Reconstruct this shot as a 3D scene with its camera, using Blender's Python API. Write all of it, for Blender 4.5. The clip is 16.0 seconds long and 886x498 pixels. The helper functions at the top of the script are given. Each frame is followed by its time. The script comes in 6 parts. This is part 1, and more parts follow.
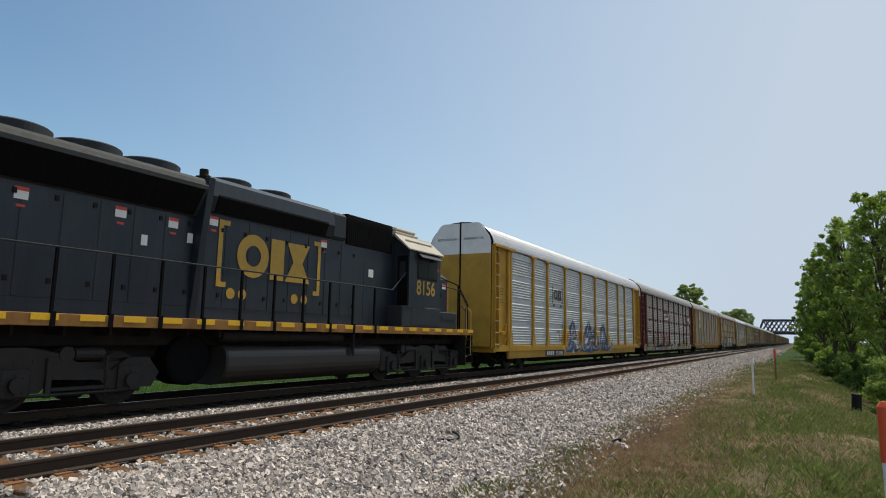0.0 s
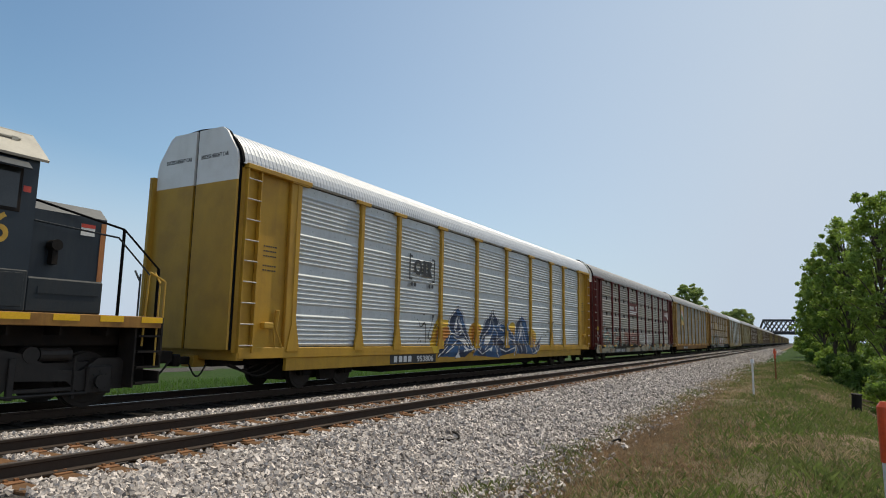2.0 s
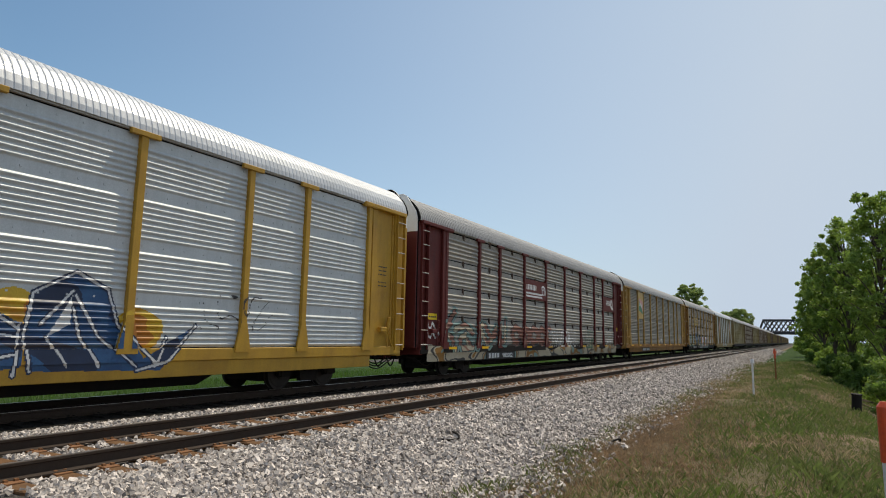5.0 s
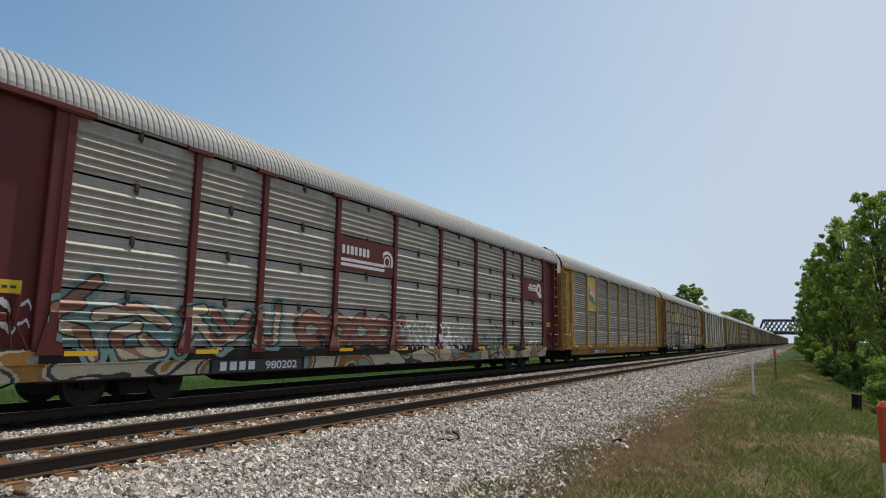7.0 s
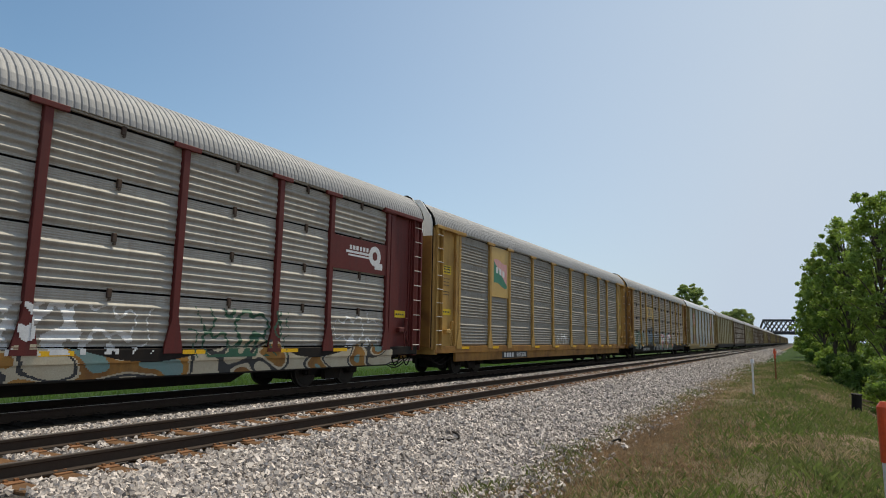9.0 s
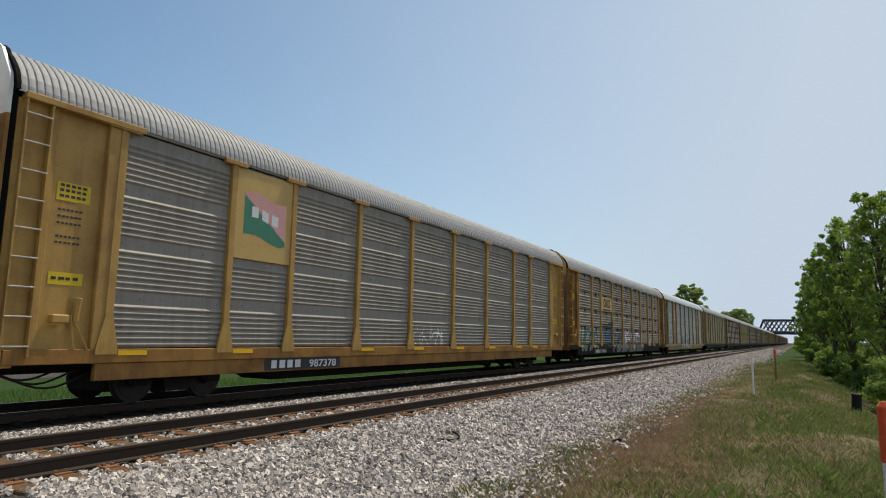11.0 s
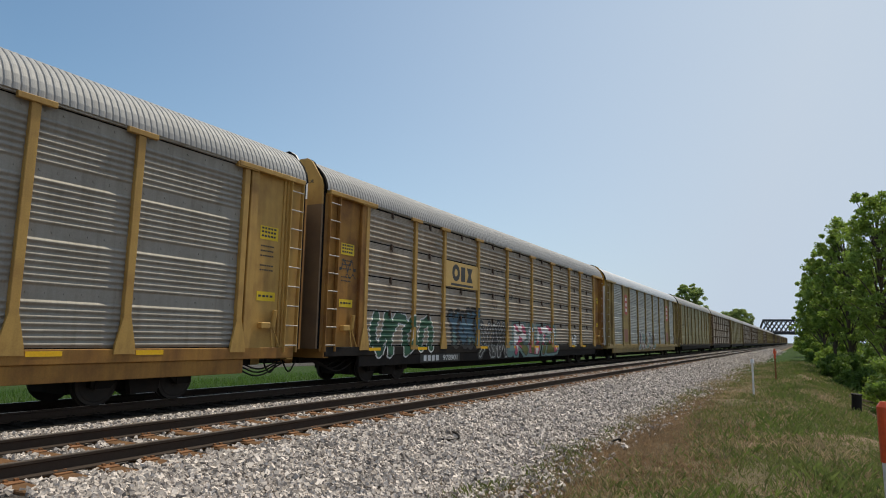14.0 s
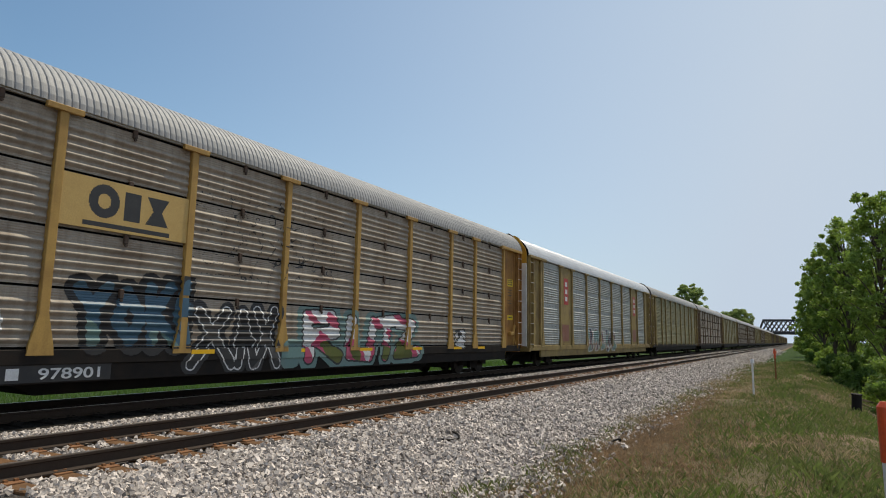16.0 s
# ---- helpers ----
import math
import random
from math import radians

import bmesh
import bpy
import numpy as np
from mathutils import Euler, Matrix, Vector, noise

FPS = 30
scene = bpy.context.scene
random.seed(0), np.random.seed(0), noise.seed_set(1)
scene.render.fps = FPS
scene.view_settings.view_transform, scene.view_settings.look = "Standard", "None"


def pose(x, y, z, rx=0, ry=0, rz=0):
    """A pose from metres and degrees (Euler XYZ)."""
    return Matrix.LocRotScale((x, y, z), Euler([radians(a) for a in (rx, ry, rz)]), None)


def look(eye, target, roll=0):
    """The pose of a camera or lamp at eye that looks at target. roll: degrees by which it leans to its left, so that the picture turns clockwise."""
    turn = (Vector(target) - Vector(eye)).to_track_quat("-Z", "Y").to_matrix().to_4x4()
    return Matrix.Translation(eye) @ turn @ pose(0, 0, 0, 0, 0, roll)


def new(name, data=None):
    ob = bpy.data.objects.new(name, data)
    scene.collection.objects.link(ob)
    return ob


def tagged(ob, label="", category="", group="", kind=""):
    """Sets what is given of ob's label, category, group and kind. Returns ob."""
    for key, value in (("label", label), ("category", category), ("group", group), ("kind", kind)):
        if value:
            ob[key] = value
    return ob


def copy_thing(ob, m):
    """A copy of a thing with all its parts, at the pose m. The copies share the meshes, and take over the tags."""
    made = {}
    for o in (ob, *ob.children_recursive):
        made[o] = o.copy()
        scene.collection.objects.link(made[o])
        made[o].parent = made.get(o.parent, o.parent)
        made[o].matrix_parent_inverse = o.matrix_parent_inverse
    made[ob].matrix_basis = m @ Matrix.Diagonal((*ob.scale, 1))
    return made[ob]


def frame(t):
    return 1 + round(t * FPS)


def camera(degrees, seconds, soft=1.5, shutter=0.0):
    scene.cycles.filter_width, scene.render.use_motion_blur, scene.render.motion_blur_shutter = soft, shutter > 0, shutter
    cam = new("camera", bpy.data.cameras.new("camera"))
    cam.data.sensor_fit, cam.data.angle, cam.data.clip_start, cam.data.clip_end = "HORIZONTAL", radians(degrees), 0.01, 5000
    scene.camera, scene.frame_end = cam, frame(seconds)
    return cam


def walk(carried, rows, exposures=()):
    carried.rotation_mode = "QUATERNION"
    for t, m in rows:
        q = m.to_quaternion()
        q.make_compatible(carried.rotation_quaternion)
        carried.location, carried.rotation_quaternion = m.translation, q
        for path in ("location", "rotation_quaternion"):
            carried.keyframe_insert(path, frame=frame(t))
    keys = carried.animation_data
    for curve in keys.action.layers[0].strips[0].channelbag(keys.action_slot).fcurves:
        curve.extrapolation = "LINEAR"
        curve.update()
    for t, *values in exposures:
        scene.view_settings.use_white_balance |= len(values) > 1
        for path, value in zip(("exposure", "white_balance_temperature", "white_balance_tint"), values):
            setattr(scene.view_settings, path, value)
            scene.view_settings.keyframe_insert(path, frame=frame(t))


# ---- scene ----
# World: x across the tracks (the train runs at x = -12.7), y along them, z = 0 on the rail heads of the empty track.
cam = camera(70.8, 16.0, soft=1.0)
EYE = (0.0, 0.0, 1.34)
CAM_POSE = Matrix(((0.86953, 0.05232, 0.49110, EYE[0]), (0.49353, -0.12954, -0.86003, EYE[1]),
                   (0.01862, 0.99019, -0.13847, EYE[2]), (0, 0, 0, 1)))
walk(cam, [(0.0, CAM_POSE), (16.0, CAM_POSE)], [(0.0, 0.02, 7800, 7), (16.0, 0.02, 7800, 7)])

# ---------------------------------------------------------------- light
SUN_DIR = Vector((0.12, 0.50, 1.0)).normalized()
world = bpy.data.worlds.new("sky")
scene.world = world
world.use_nodes = True
wn = world.node_tree
wn.nodes.clear()
sky = wn.nodes.new("ShaderNodeTexSky")
sky.sky_type, sky.sun_disc = "NISHITA", False
sky.sun_elevation = math.asin(SUN_DIR.z)
sky.sun_rotation = math.atan2(SUN_DIR.x, SUN_DIR.y)
sky.altitude, sky.air_density, sky.dust_density, sky.ozone_density = 200, 1.0, 0.6, 2.6
bg = wn.nodes.new("ShaderNodeBackground")
bg.inputs[1].default_value = 0.143
wout = wn.nodes.new("ShaderNodeOutputWorld")
# thin haze that whitens the sky towards the sun's side and the horizon
way = wn.nodes.new("ShaderNodeTexCoord")
haze_dot = wn.nodes.new("ShaderNodeVectorMath")
haze_dot.operation = "DOT_PRODUCT"
haze_dot.inputs[1].default_value = (1.15, 0.0, -0.4)
haze_add = wn.nodes.new("ShaderNodeMath")
haze_add.operation, haze_add.use_clamp = "ADD", True
haze_add.inputs[1].default_value = 1.12
clear = wn.nodes.new("ShaderNodeMapRange")
clear.interpolation_type = "SMOOTHSTEP"
clear.inputs[1].default_value, clear.inputs[2].default_value, clear.inputs[3].default_value, clear.inputs[4].default_value = 0.45, 0.85, 1.0, 0.1
split = wn.nodes.new("ShaderNodeSeparateXYZ")
haze_cut = wn.nodes.new("ShaderNodeMath")
haze_cut.operation = "MULTIPLY"
tint = wn.nodes.new("ShaderNodeMix")
tint.data_type, tint.blend_type = "RGBA", "MULTIPLY"
tint.inputs[0].default_value, tint.inputs[7].default_value = 1.0, (0.74, 0.92, 1.0, 1)
haze = wn.nodes.new("ShaderNodeMix")
haze.data_type = "RGBA"
haze.inputs[7].default_value = (3.42, 4.37, 6.1, 1)
wn.links.new(way.outputs["Generated"], haze_dot.inputs[0])
wn.links.new(haze_dot.outputs["Value"], haze_add.inputs[0])
wn.links.new(way.outputs["Generated"], split.inputs[0])
wn.links.new(split.outputs[2], clear.inputs[0])
wn.links.new(haze_add.outputs[0], haze_cut.inputs[0])
wn.links.new(clear.outputs[0], haze_cut.inputs[1])
low = wn.nodes.new("ShaderNodeMapRange")
low.interpolation_type = "SMOOTHSTEP"
low.inputs[1].default_value, low.inputs[2].default_value, low.inputs[3].default_value, low.inputs[4].default_value = 0.02, 0.30, 1.0, 0.0
haze_most = wn.nodes.new("ShaderNodeMath")
haze_most.operation = "MAXIMUM"
wn.links.new(split.outputs[2], low.inputs[0])
wn.links.new(haze_cut.outputs[0], haze_most.inputs[0])
wn.links.new(low.outputs[0], haze_most.inputs[1])
wn.links.new(haze_most.outputs[0], haze.inputs[0])
wn.links.new(sky.outputs[0], tint.inputs[6])
wn.links.new(tint.outputs[2], haze.inputs[6])
wn.links.new(haze.outputs[2], bg.inputs[0])
wn.links.new(bg.outputs[0], wout.inputs[0])
sun_data = bpy.data.lights.new("sun", "SUN")
sun_data.energy, sun_data.angle, sun_data.color = 3.7, radians(0.53), (1.0, 0.97, 0.92)
sun = new("sun", sun_data)
sun.matrix_world = look(SUN_DIR * 100, (0, 0, 0))

# ---------------------------------------------------------------- materials
def mat(name, color, rough=0.6, metal=0.0, second=None, amount=0.5, scale=3.0, grain=0.12, grain_scale=40.0,
        bump=0.2, bump_scale=60.0, streak=None, island=0.0, bump_dist=0.01, spec=0.5):
    """A surface with large patches (second colour), fine grain, bump and vertical dirt streaks."""
    m = bpy.data.materials.new(name)
    m.use_nodes = True
    t = m.node_tree
    N, L = t.nodes, t.links
    b = N["Principled BSDF"]
    b.inputs["Roughness"].default_value, b.inputs["Metallic"].default_value = rough, metal
    b.inputs["Specular IOR Level"].default_value = 0.1 if rough >= 0.85 else spec
    co = N.new("ShaderNodeTexCoord").outputs["Object"]

    def tex(s, detail=4.0, vec=None, rough_=0.6):
        n = N.new("ShaderNodeTexNoise")
        n.inputs["Scale"].default_value, n.inputs["Detail"].default_value = s, detail
        n.inputs["Roughness"].default_value = rough_
        L.new(vec if vec else co, n.inputs["Vector"])
        return n.outputs["Fac"]

    def ramp(fac, lo, hi):
        n = N.new("ShaderNodeMapRange")
        n.inputs[1].default_value, n.inputs[2].default_value = lo, hi
        L.new(fac, n.inputs[0])
        return n.outputs[0]

    def mix(fac, a, c, mode="MIX"):
        n = N.new("ShaderNodeMix")
        n.data_type, n.blend_type = "RGBA", mode
        for sock, v in ((n.inputs[0], fac), (n.inputs[6], a), (n.inputs[7], c)):
            if isinstance(v, (int, float)):
                sock.default_value = v
            elif isinstance(v, tuple):
                sock.default_value = (*v, 1)
            else:
                L.new(v, sock)
        return n.outputs[2]

    def times(a, k):
        n = N.new("ShaderNodeMath")
        n.operation = "MULTIPLY"
        L.new(a, n.inputs[0])
        n.inputs[1].default_value = k
        return n.outputs[0]

    col = tuple(color)
    if second:
        col = mix(times(ramp(tex(scale), 0.42, 0.68), amount), col, tuple(second))
    if streak:
        mp = N.new("ShaderNodeMapping")
        mp.inputs["Scale"].default_value = (1, 4, 0.4)
        L.new(co, mp.inputs[0])
        col = mix(times(ramp(tex(1.6, 5, mp.outputs[0]), 0.45, 0.75), streak[3]), col, tuple(streak[:3]))
    g = ramp(tex(grain_scale, 3), 0.25, 0.75)
    dark = mix(g, (1 - grain,) * 3, (1 + grain,) * 3)
    col = mix(1.0, col, dark, "MULTIPLY")
    if island:
        src = N.new("ShaderNodeNewGeometry").outputs["Random Per Island"]
        v = mix(src, (1 - island,) * 3, (1 + island,) * 3)
        col = mix(1.0, col, v, "MULTIPLY")
    L.new(col, b.inputs["Base Color"])
    if bump:
        bp = N.new("ShaderNodeBump")
        bp.inputs["Strength"].default_value, bp.inputs["Distance"].default_value = bump, bump_dist
        L.new(tex(bump_scale, 3), bp.inputs["Height"])
        L.new(bp.outputs[0], b.inputs["Normal"])
    rr = N.new("ShaderNodeMapRange")
    rr.inputs[3].default_value, rr.inputs[4].default_value = max(0.05, rough - 0.12), min(1.0, rough + 0.12)
    L.new(tex(grain_scale * 0.3, 3), rr.inputs[0])
    L.new(rr.outputs[0], b.inputs["Roughness"])
    return m


YELLOW = mat("yellow_paint", (0.44, 0.25, 0.03), 0.55, second=(0.28, 0.145, 0.025), scale=1.2, amount=0.6, streak=(0.20, 0.105, 0.025, 0.3), bump=0.1, spec=0.35)
TAN = mat("faded_yellow_paint", (0.42, 0.255, 0.075), 0.62, second=(0.24, 0.125, 0.042), scale=1.1, amount=0.75, streak=(0.18, 0.10, 0.036, 0.4), bump=0.12, spec=0.3)
RUSTY_YELLOW = mat("rusty_yellow_paint", (0.31, 0.155, 0.04), 0.7, second=(0.15, 0.065, 0.024), scale=1.2, amount=0.85, streak=(0.095, 0.05, 0.022, 0.45), bump=0.15, spec=0.25)
MAROON = mat("oxide_red_paint", (0.115, 0.019, 0.016), 0.6, second=(0.085, 0.017, 0.014), scale=1.4, streak=(0.055, 0.018, 0.015, 0.5), bump=0.12, spec=0.3)
SILVER = mat("bright_galvanized_steel", (0.50, 0.53, 0.535), 0.5, 0.12, second=(0.40, 0.435, 0.44), scale=1.3, grain=0.1, streak=(0.30, 0.32, 0.32, 0.3), bump=0.06, spec=0.35)
GREY_STEEL = mat("weathered_galvanized_steel", (0.355, 0.34, 0.305), 0.6, 0.1, second=(0.26, 0.235, 0.20), scale=1.1, amount=0.7, grain=0.1, streak=(0.17, 0.135, 0.10, 0.35), bump=0.08, spec=0.3)
DARK_STEEL = mat("grimy_galvanized_steel", (0.27, 0.255, 0.225), 0.62, 0.1, second=(0.20, 0.18, 0.15), scale=1.0, amount=0.7, grain=0.1, streak=(0.12, 0.095, 0.07, 0.4), bump=0.08, spec=0.25)
BROWN_STEEL = mat("dirt_stained_galvanized_steel", (0.33, 0.29, 0.24), 0.64, 0.08, second=(0.21, 0.165, 0.125), scale=0.9, amount=0.8, grain=0.12, streak=(0.11, 0.07, 0.045, 0.5), bump=0.08, spec=0.25)
DUSTY = mat("dusty_yellow_paint", (0.30, 0.215, 0.075), 0.7, second=(0.17, 0.11, 0.05), scale=1.3, amount=0.8, streak=(0.13, 0.09, 0.05, 0.4), bump=0.12)
BROWN_PAINT = mat("dusty_brown_paint", (0.17, 0.105, 0.055), 0.7, second=(0.11, 0.07, 0.045), scale=1.3, amount=0.8, streak=(0.08, 0.05, 0.035, 0.4), bump=0.12)
OLIVE_STEEL = mat("olive_stained_steel", (0.29, 0.265, 0.15), 0.65, 0.05, second=(0.22, 0.205, 0.15), scale=0.8, amount=0.9, grain=0.16, streak=(0.14, 0.11, 0.06, 0.5), bump=0.12, spec=0.25)
DULL_STEEL = mat("dull_blue_grey_steel", (0.40, 0.42, 0.41), 0.6, 0.1, second=(0.28, 0.30, 0.285), scale=1.2, amount=0.8, grain=0.14, streak=(0.16, 0.13, 0.09, 0.5), bump=0.1, spec=0.3)
ROOF_WHITE = mat("galvanized_roof_sheet", (0.30, 0.30, 0.30), 0.62, 0.05, second=(0.25, 0.248, 0.245), scale=0.8, grain=0.12, streak=(0.23, 0.22, 0.205, 0.4), bump=0.06, spec=0.35)
ROOF_BRIGHT = mat("bright_galvanized_roof", (0.52, 0.53, 0.54), 0.42, 0.25, second=(0.42, 0.43, 0.44), scale=0.8, bump=0.06)
WHITE = mat("white_paint", (0.72, 0.72, 0.70), 0.5, second=(0.58, 0.57, 0.54), scale=2.0, streak=(0.42, 0.38, 0.33, 0.25), bump=0.06)
BLACK = mat("black_running_gear", (0.013, 0.011, 0.010), 0.8, second=(0.030, 0.021, 0.015), scale=3.0, bump=0.3, bump_scale=30, spec=0.2)
WHEEL = mat("wheel_steel", (0.022, 0.017, 0.014), 0.7, 0.2, second=(0.04, 0.026, 0.018), scale=5.0, bump=0.2)
RAIL = mat("rail_steel", (0.042, 0.028, 0.020), 0.75, 0.1, second=(0.030, 0.021, 0.017), scale=4.0, bump=0.2, spec=0.25)
RAIL_TOP = mat("polished_rail_head", (0.30, 0.27, 0.25), 0.35, 0.8, second=(0.16, 0.11, 0.08), scale=3.0, bump=0.02)
TIE = mat("weathered_tie_wood", (0.16, 0.085, 0.042), 0.85, second=(0.075, 0.046, 0.03), scale=5.0, grain=0.35, bump=0.6, bump_scale=50)
RUST = mat("rusted_plate", (0.21, 0.088, 0.03), 0.8, second=(0.12, 0.05, 0.024), scale=9.0, bump=0.3)
STONE = mat("crushed_limestone", (0.465, 0.412, 0.372), 0.9, second=(0.26, 0.225, 0.20), scale=2.2, grain=0.22, island=0.55, bump=0.3, bump_scale=70)
# Near-black colour stands in for the train's shade on the ballast below.
SHADED_BALLAST = mat("train_shade_ballast", (0.018, 0.016, 0.014), 0.95, second=(0.032, 0.028, 0.024), scale=9.0, grain=0.4, grain_scale=26, bump=1.0, bump_scale=22, bump_dist=0.05)
# Bed darker than STONE, standing in for shade in the gaps between stones.
BALLAST = mat("ballast_bed", (0.095, 0.085, 0.078), 0.95, second=(0.04, 0.036, 0.033), scale=14.0, amount=0.9, grain=0.45, grain_scale=26, bump=1.0, bump_scale=22, bump_dist=0.05)
FIELD = mat("green_field", (0.026, 0.055, 0.009), 0.95, second=(0.04, 0.06, 0.014), scale=0.3, grain=0.3, grain_scale=9, bump=0.6, bump_scale=20, bump_dist=0.05)
GRASS_BED = mat("grassy_soil", (0.13, 0.105, 0.062), 0.95, second=(0.25, 0.17, 0.12), scale=0.5, amount=0.8, grain=0.4, grain_scale=18, bump=0.8, bump_scale=25, bump_dist=0.05)
NAVY = mat("dark_blue_paint", (0.0075, 0.0145, 0.023), 0.42, second=(0.013, 0.023, 0.033), scale=0.9, amount=0.8, streak=(0.026, 0.032, 0.036, 0.5), bump=0.06, spec=0.4)
DECAL_YELLOW = mat("yellow_lettering_paint", (0.46, 0.27, 0.03), 0.5, second=(0.32, 0.19, 0.04), scale=6.0, bump=0.05)
# Flat black for grilles; stands in for shade on the cab door and duct.
GRILLE_SHADE = mat("grille_and_shade_black", (0.0045, 0.0045, 0.005), 0.88, bump=0.3)
GREY = mat("grey_machine_paint", (0.019, 0.025, 0.030), 0.7, second=(0.028, 0.032, 0.034), scale=2.0, streak=(0.035, 0.035, 0.033, 0.4), bump=0.1, spec=0.3)
CREAM = mat("sun_bleached_cab_roof", (0.40, 0.37, 0.31), 0.6, second=(0.26, 0.235, 0.19), scale=2.5, bump=0.1)


# ---------------------------------------------------------------- mesh helpers
def box(bm, x0, x1, y0, y1, z0, z1, bevel=0.0):
    v = [bm.verts.new((x, y, z)) for z in (z0, z1) for y in (y0, y1) for x in (x0, x1)]
    fs = [bm.faces.new([v[i] for i in q]) for q in ((0, 2, 3, 1), (4, 5, 7, 6), (0, 1, 5, 4), (2, 6, 7, 3), (0, 4, 6, 2), (1, 3, 7, 5))]
    if bevel:
        es = list({e for f in fs for e in f.edges})
        bmesh.ops.bevel(bm, geom=es, offset=bevel, segments=1, affect="EDGES", profile=0.5)


def prism(bm, pts, axis, a0, a1):
    """A polygon in the plane across axis ('x': (y, z), 'y': (x, z), 'z': (x, y)), drawn out from a0 to a1."""
    def at(p, a):
        return {"x": (a, p[0], p[1]), "y": (p[0], a, p[1]), "z": (p[0], p[1], a)}[axis]
    lo, hi = [bm.verts.new(at(p, a0)) for p in pts], [bm.verts.new(at(p, a1)) for p in pts]
    n = len(pts)
    made = [bm.faces.new(lo), bm.faces.new(hi)]
    for i in range(n):
        made.append(bm.faces.new((lo[i], lo[(i + 1) % n], hi[(i + 1) % n], hi[i])))
    bmesh.ops.recalc_face_normals(bm, faces=made)


def tube(bm, a, b, r, seg=8, r2=None):
    a, b = Vector(a), Vector(b)
    m = Matrix.Translation((a + b) / 2) @ (b - a).to_track_quat("Z", "Y").to_matrix().to_4x4()
    bmesh.ops.create_cone(bm, cap_ends=True, segments=seg, radius1=r, radius2=r if r2 is None else r2, depth=(b - a).length, matrix=m)


def finish(name, bm, material, smooth=False):
    me = bpy.data.meshes.new(name)
    if smooth:
        for f in bm.faces:
            f.smooth = True
    bm.to_mesh(me)
    bm.free()
    for m in material if isinstance(material, (list, tuple)) else [material]:
        me.materials.append(m)
    return me


def part(name, bm, material, parent, label="", smooth=False):
    ob = new(name, finish(name, bm, material, smooth))
    ob.parent = parent
    return tagged(ob, label)


def thing(name, bm, material, label, category, group="", kind="", m=None):
    ob = new(name, finish(name, bm, material) if bm else None)
    if m:
        ob.matrix_basis = m
    return tagged(ob, label, category, group, kind)


def shared(name, me, parent, m=None, label=""):
    ob = new(name, me)
    ob.parent = parent
    if m:
        ob.matrix_basis = m
    return tagged(ob, label)


def soup(name, verts, faces, material):
    me = bpy.data.meshes.new(name)
    me.from_pydata(verts.tolist() if hasattr(verts, "tolist") else verts, [], faces.tolist() if hasattr(faces, "tolist") else faces)
    me.materials.append(material)
    return me

# ---------------------------------------------------------------- ground and tracks
TRAIN_X, TRAIN_Z, NEAR_X = -12.7, -0.11, -7.70
SPEED, PITCH, FIRST = 6.912, 28.65, 23.45


def ground_height(x, y):
    """The cross-section of the land: far verge, ballast of both tracks, slope, grass with a ditch by the trees."""
    pts = [(-9000, -1.6), (-60, -1.3), (-24, -1.0), (-17.5, -0.95), (-15.3, -0.36), (-10.6, -0.30), (-10.0, -0.205), (-5.9, -0.215), (-3.9, -0.66), (-2.6, -0.62),
           (0.0, -0.50), (1.4, -0.75), (3.0, -1.5), (6.0, -1.6), (9.0, -1.2), (14.0, -1.0), (9000, -1.0)]
    for (x0, z0), (x1, z1) in zip(pts, pts[1:]):
        if x <= x1:
            z = z0 + (z1 - z0) * (x - x0) / (x1 - x0)
            break
    if x > -3.9 or x < -16:
        near = max(0.0, 1 - abs(x) / 60)
        z += near * 0.10 * (noise.noise((x * 0.5, y * 0.5, 3)) + 0.5 * noise.noise((x * 1.7, y * 1.7, 9)))
    return z


def edge_x(y):
    return -3.55 - 0.012 * min(y, 60) + 0.35 * noise.noise((y * 0.5, 2.0, 0)) + 0.2 * noise.noise((y * 1.6, 5.0, 0))


def land():
    xs = [-2500, -900, -300, -120, -60, -40, -30, -24, -20, -17.5, -16.4, -15.3, -13.5, -12.7, -11.9, -10.6, -10.0, -7.7, -6.5, -5.9]
    xs += [-5.5 + 0.25 * i for i in range(36)] + [3.8, 4.6, 6, 7.5, 9, 11, 14, 20, 35, 80, 250, 900, 2500]
    ys = [-300, -100, -40, -15, -5, 0, 2] + [3 + 0.4 * i for i in range(80)] + [36, 38, 41, 45, 50, 57, 66, 80, 100, 130, 180, 260, 400, 700, 1300, 3000]
    verts = np.array([(x, y, ground_height(x, y)) for y in ys for x in xs])
    n = len(xs)
    faces = np.array([(j * n + i, j * n + i + 1, (j + 1) * n + i + 1, (j + 1) * n + i) for j in range(len(ys) - 1) for i in range(n - 1)])
    me = soup("ground", verts, faces, GRASS_BED)
    me.materials.append(BALLAST)
    me.materials.append(FIELD)
    me.materials.append(SHADED_BALLAST)
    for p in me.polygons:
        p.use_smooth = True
        # slot 3 paints the train's shade as a dark strip along its track
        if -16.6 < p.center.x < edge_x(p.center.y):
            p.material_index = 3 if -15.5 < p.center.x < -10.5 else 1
        elif p.center.x < -16 or (p.center.y > 46 and p.center.x > -3.5):
            p.material_index = 2
    tagged(new("ground", me), "rough grassy trackside land with a grey ballast bed", "ground", kind="structure")


land()


def rail_profile():
    return [(-0.07, -0.17), (0.07, -0.17), (0.07, -0.155), (0.012, -0.135), (0.012, -0.045), (0.036, -0.03), (0.036, -0.004), (0.03, 0.0),
            (-0.03, 0.0), (-0.036, -0.004), (-0.036, -0.03), (-0.012, -0.045), (-0.012, -0.135), (-0.07, -0.155)]


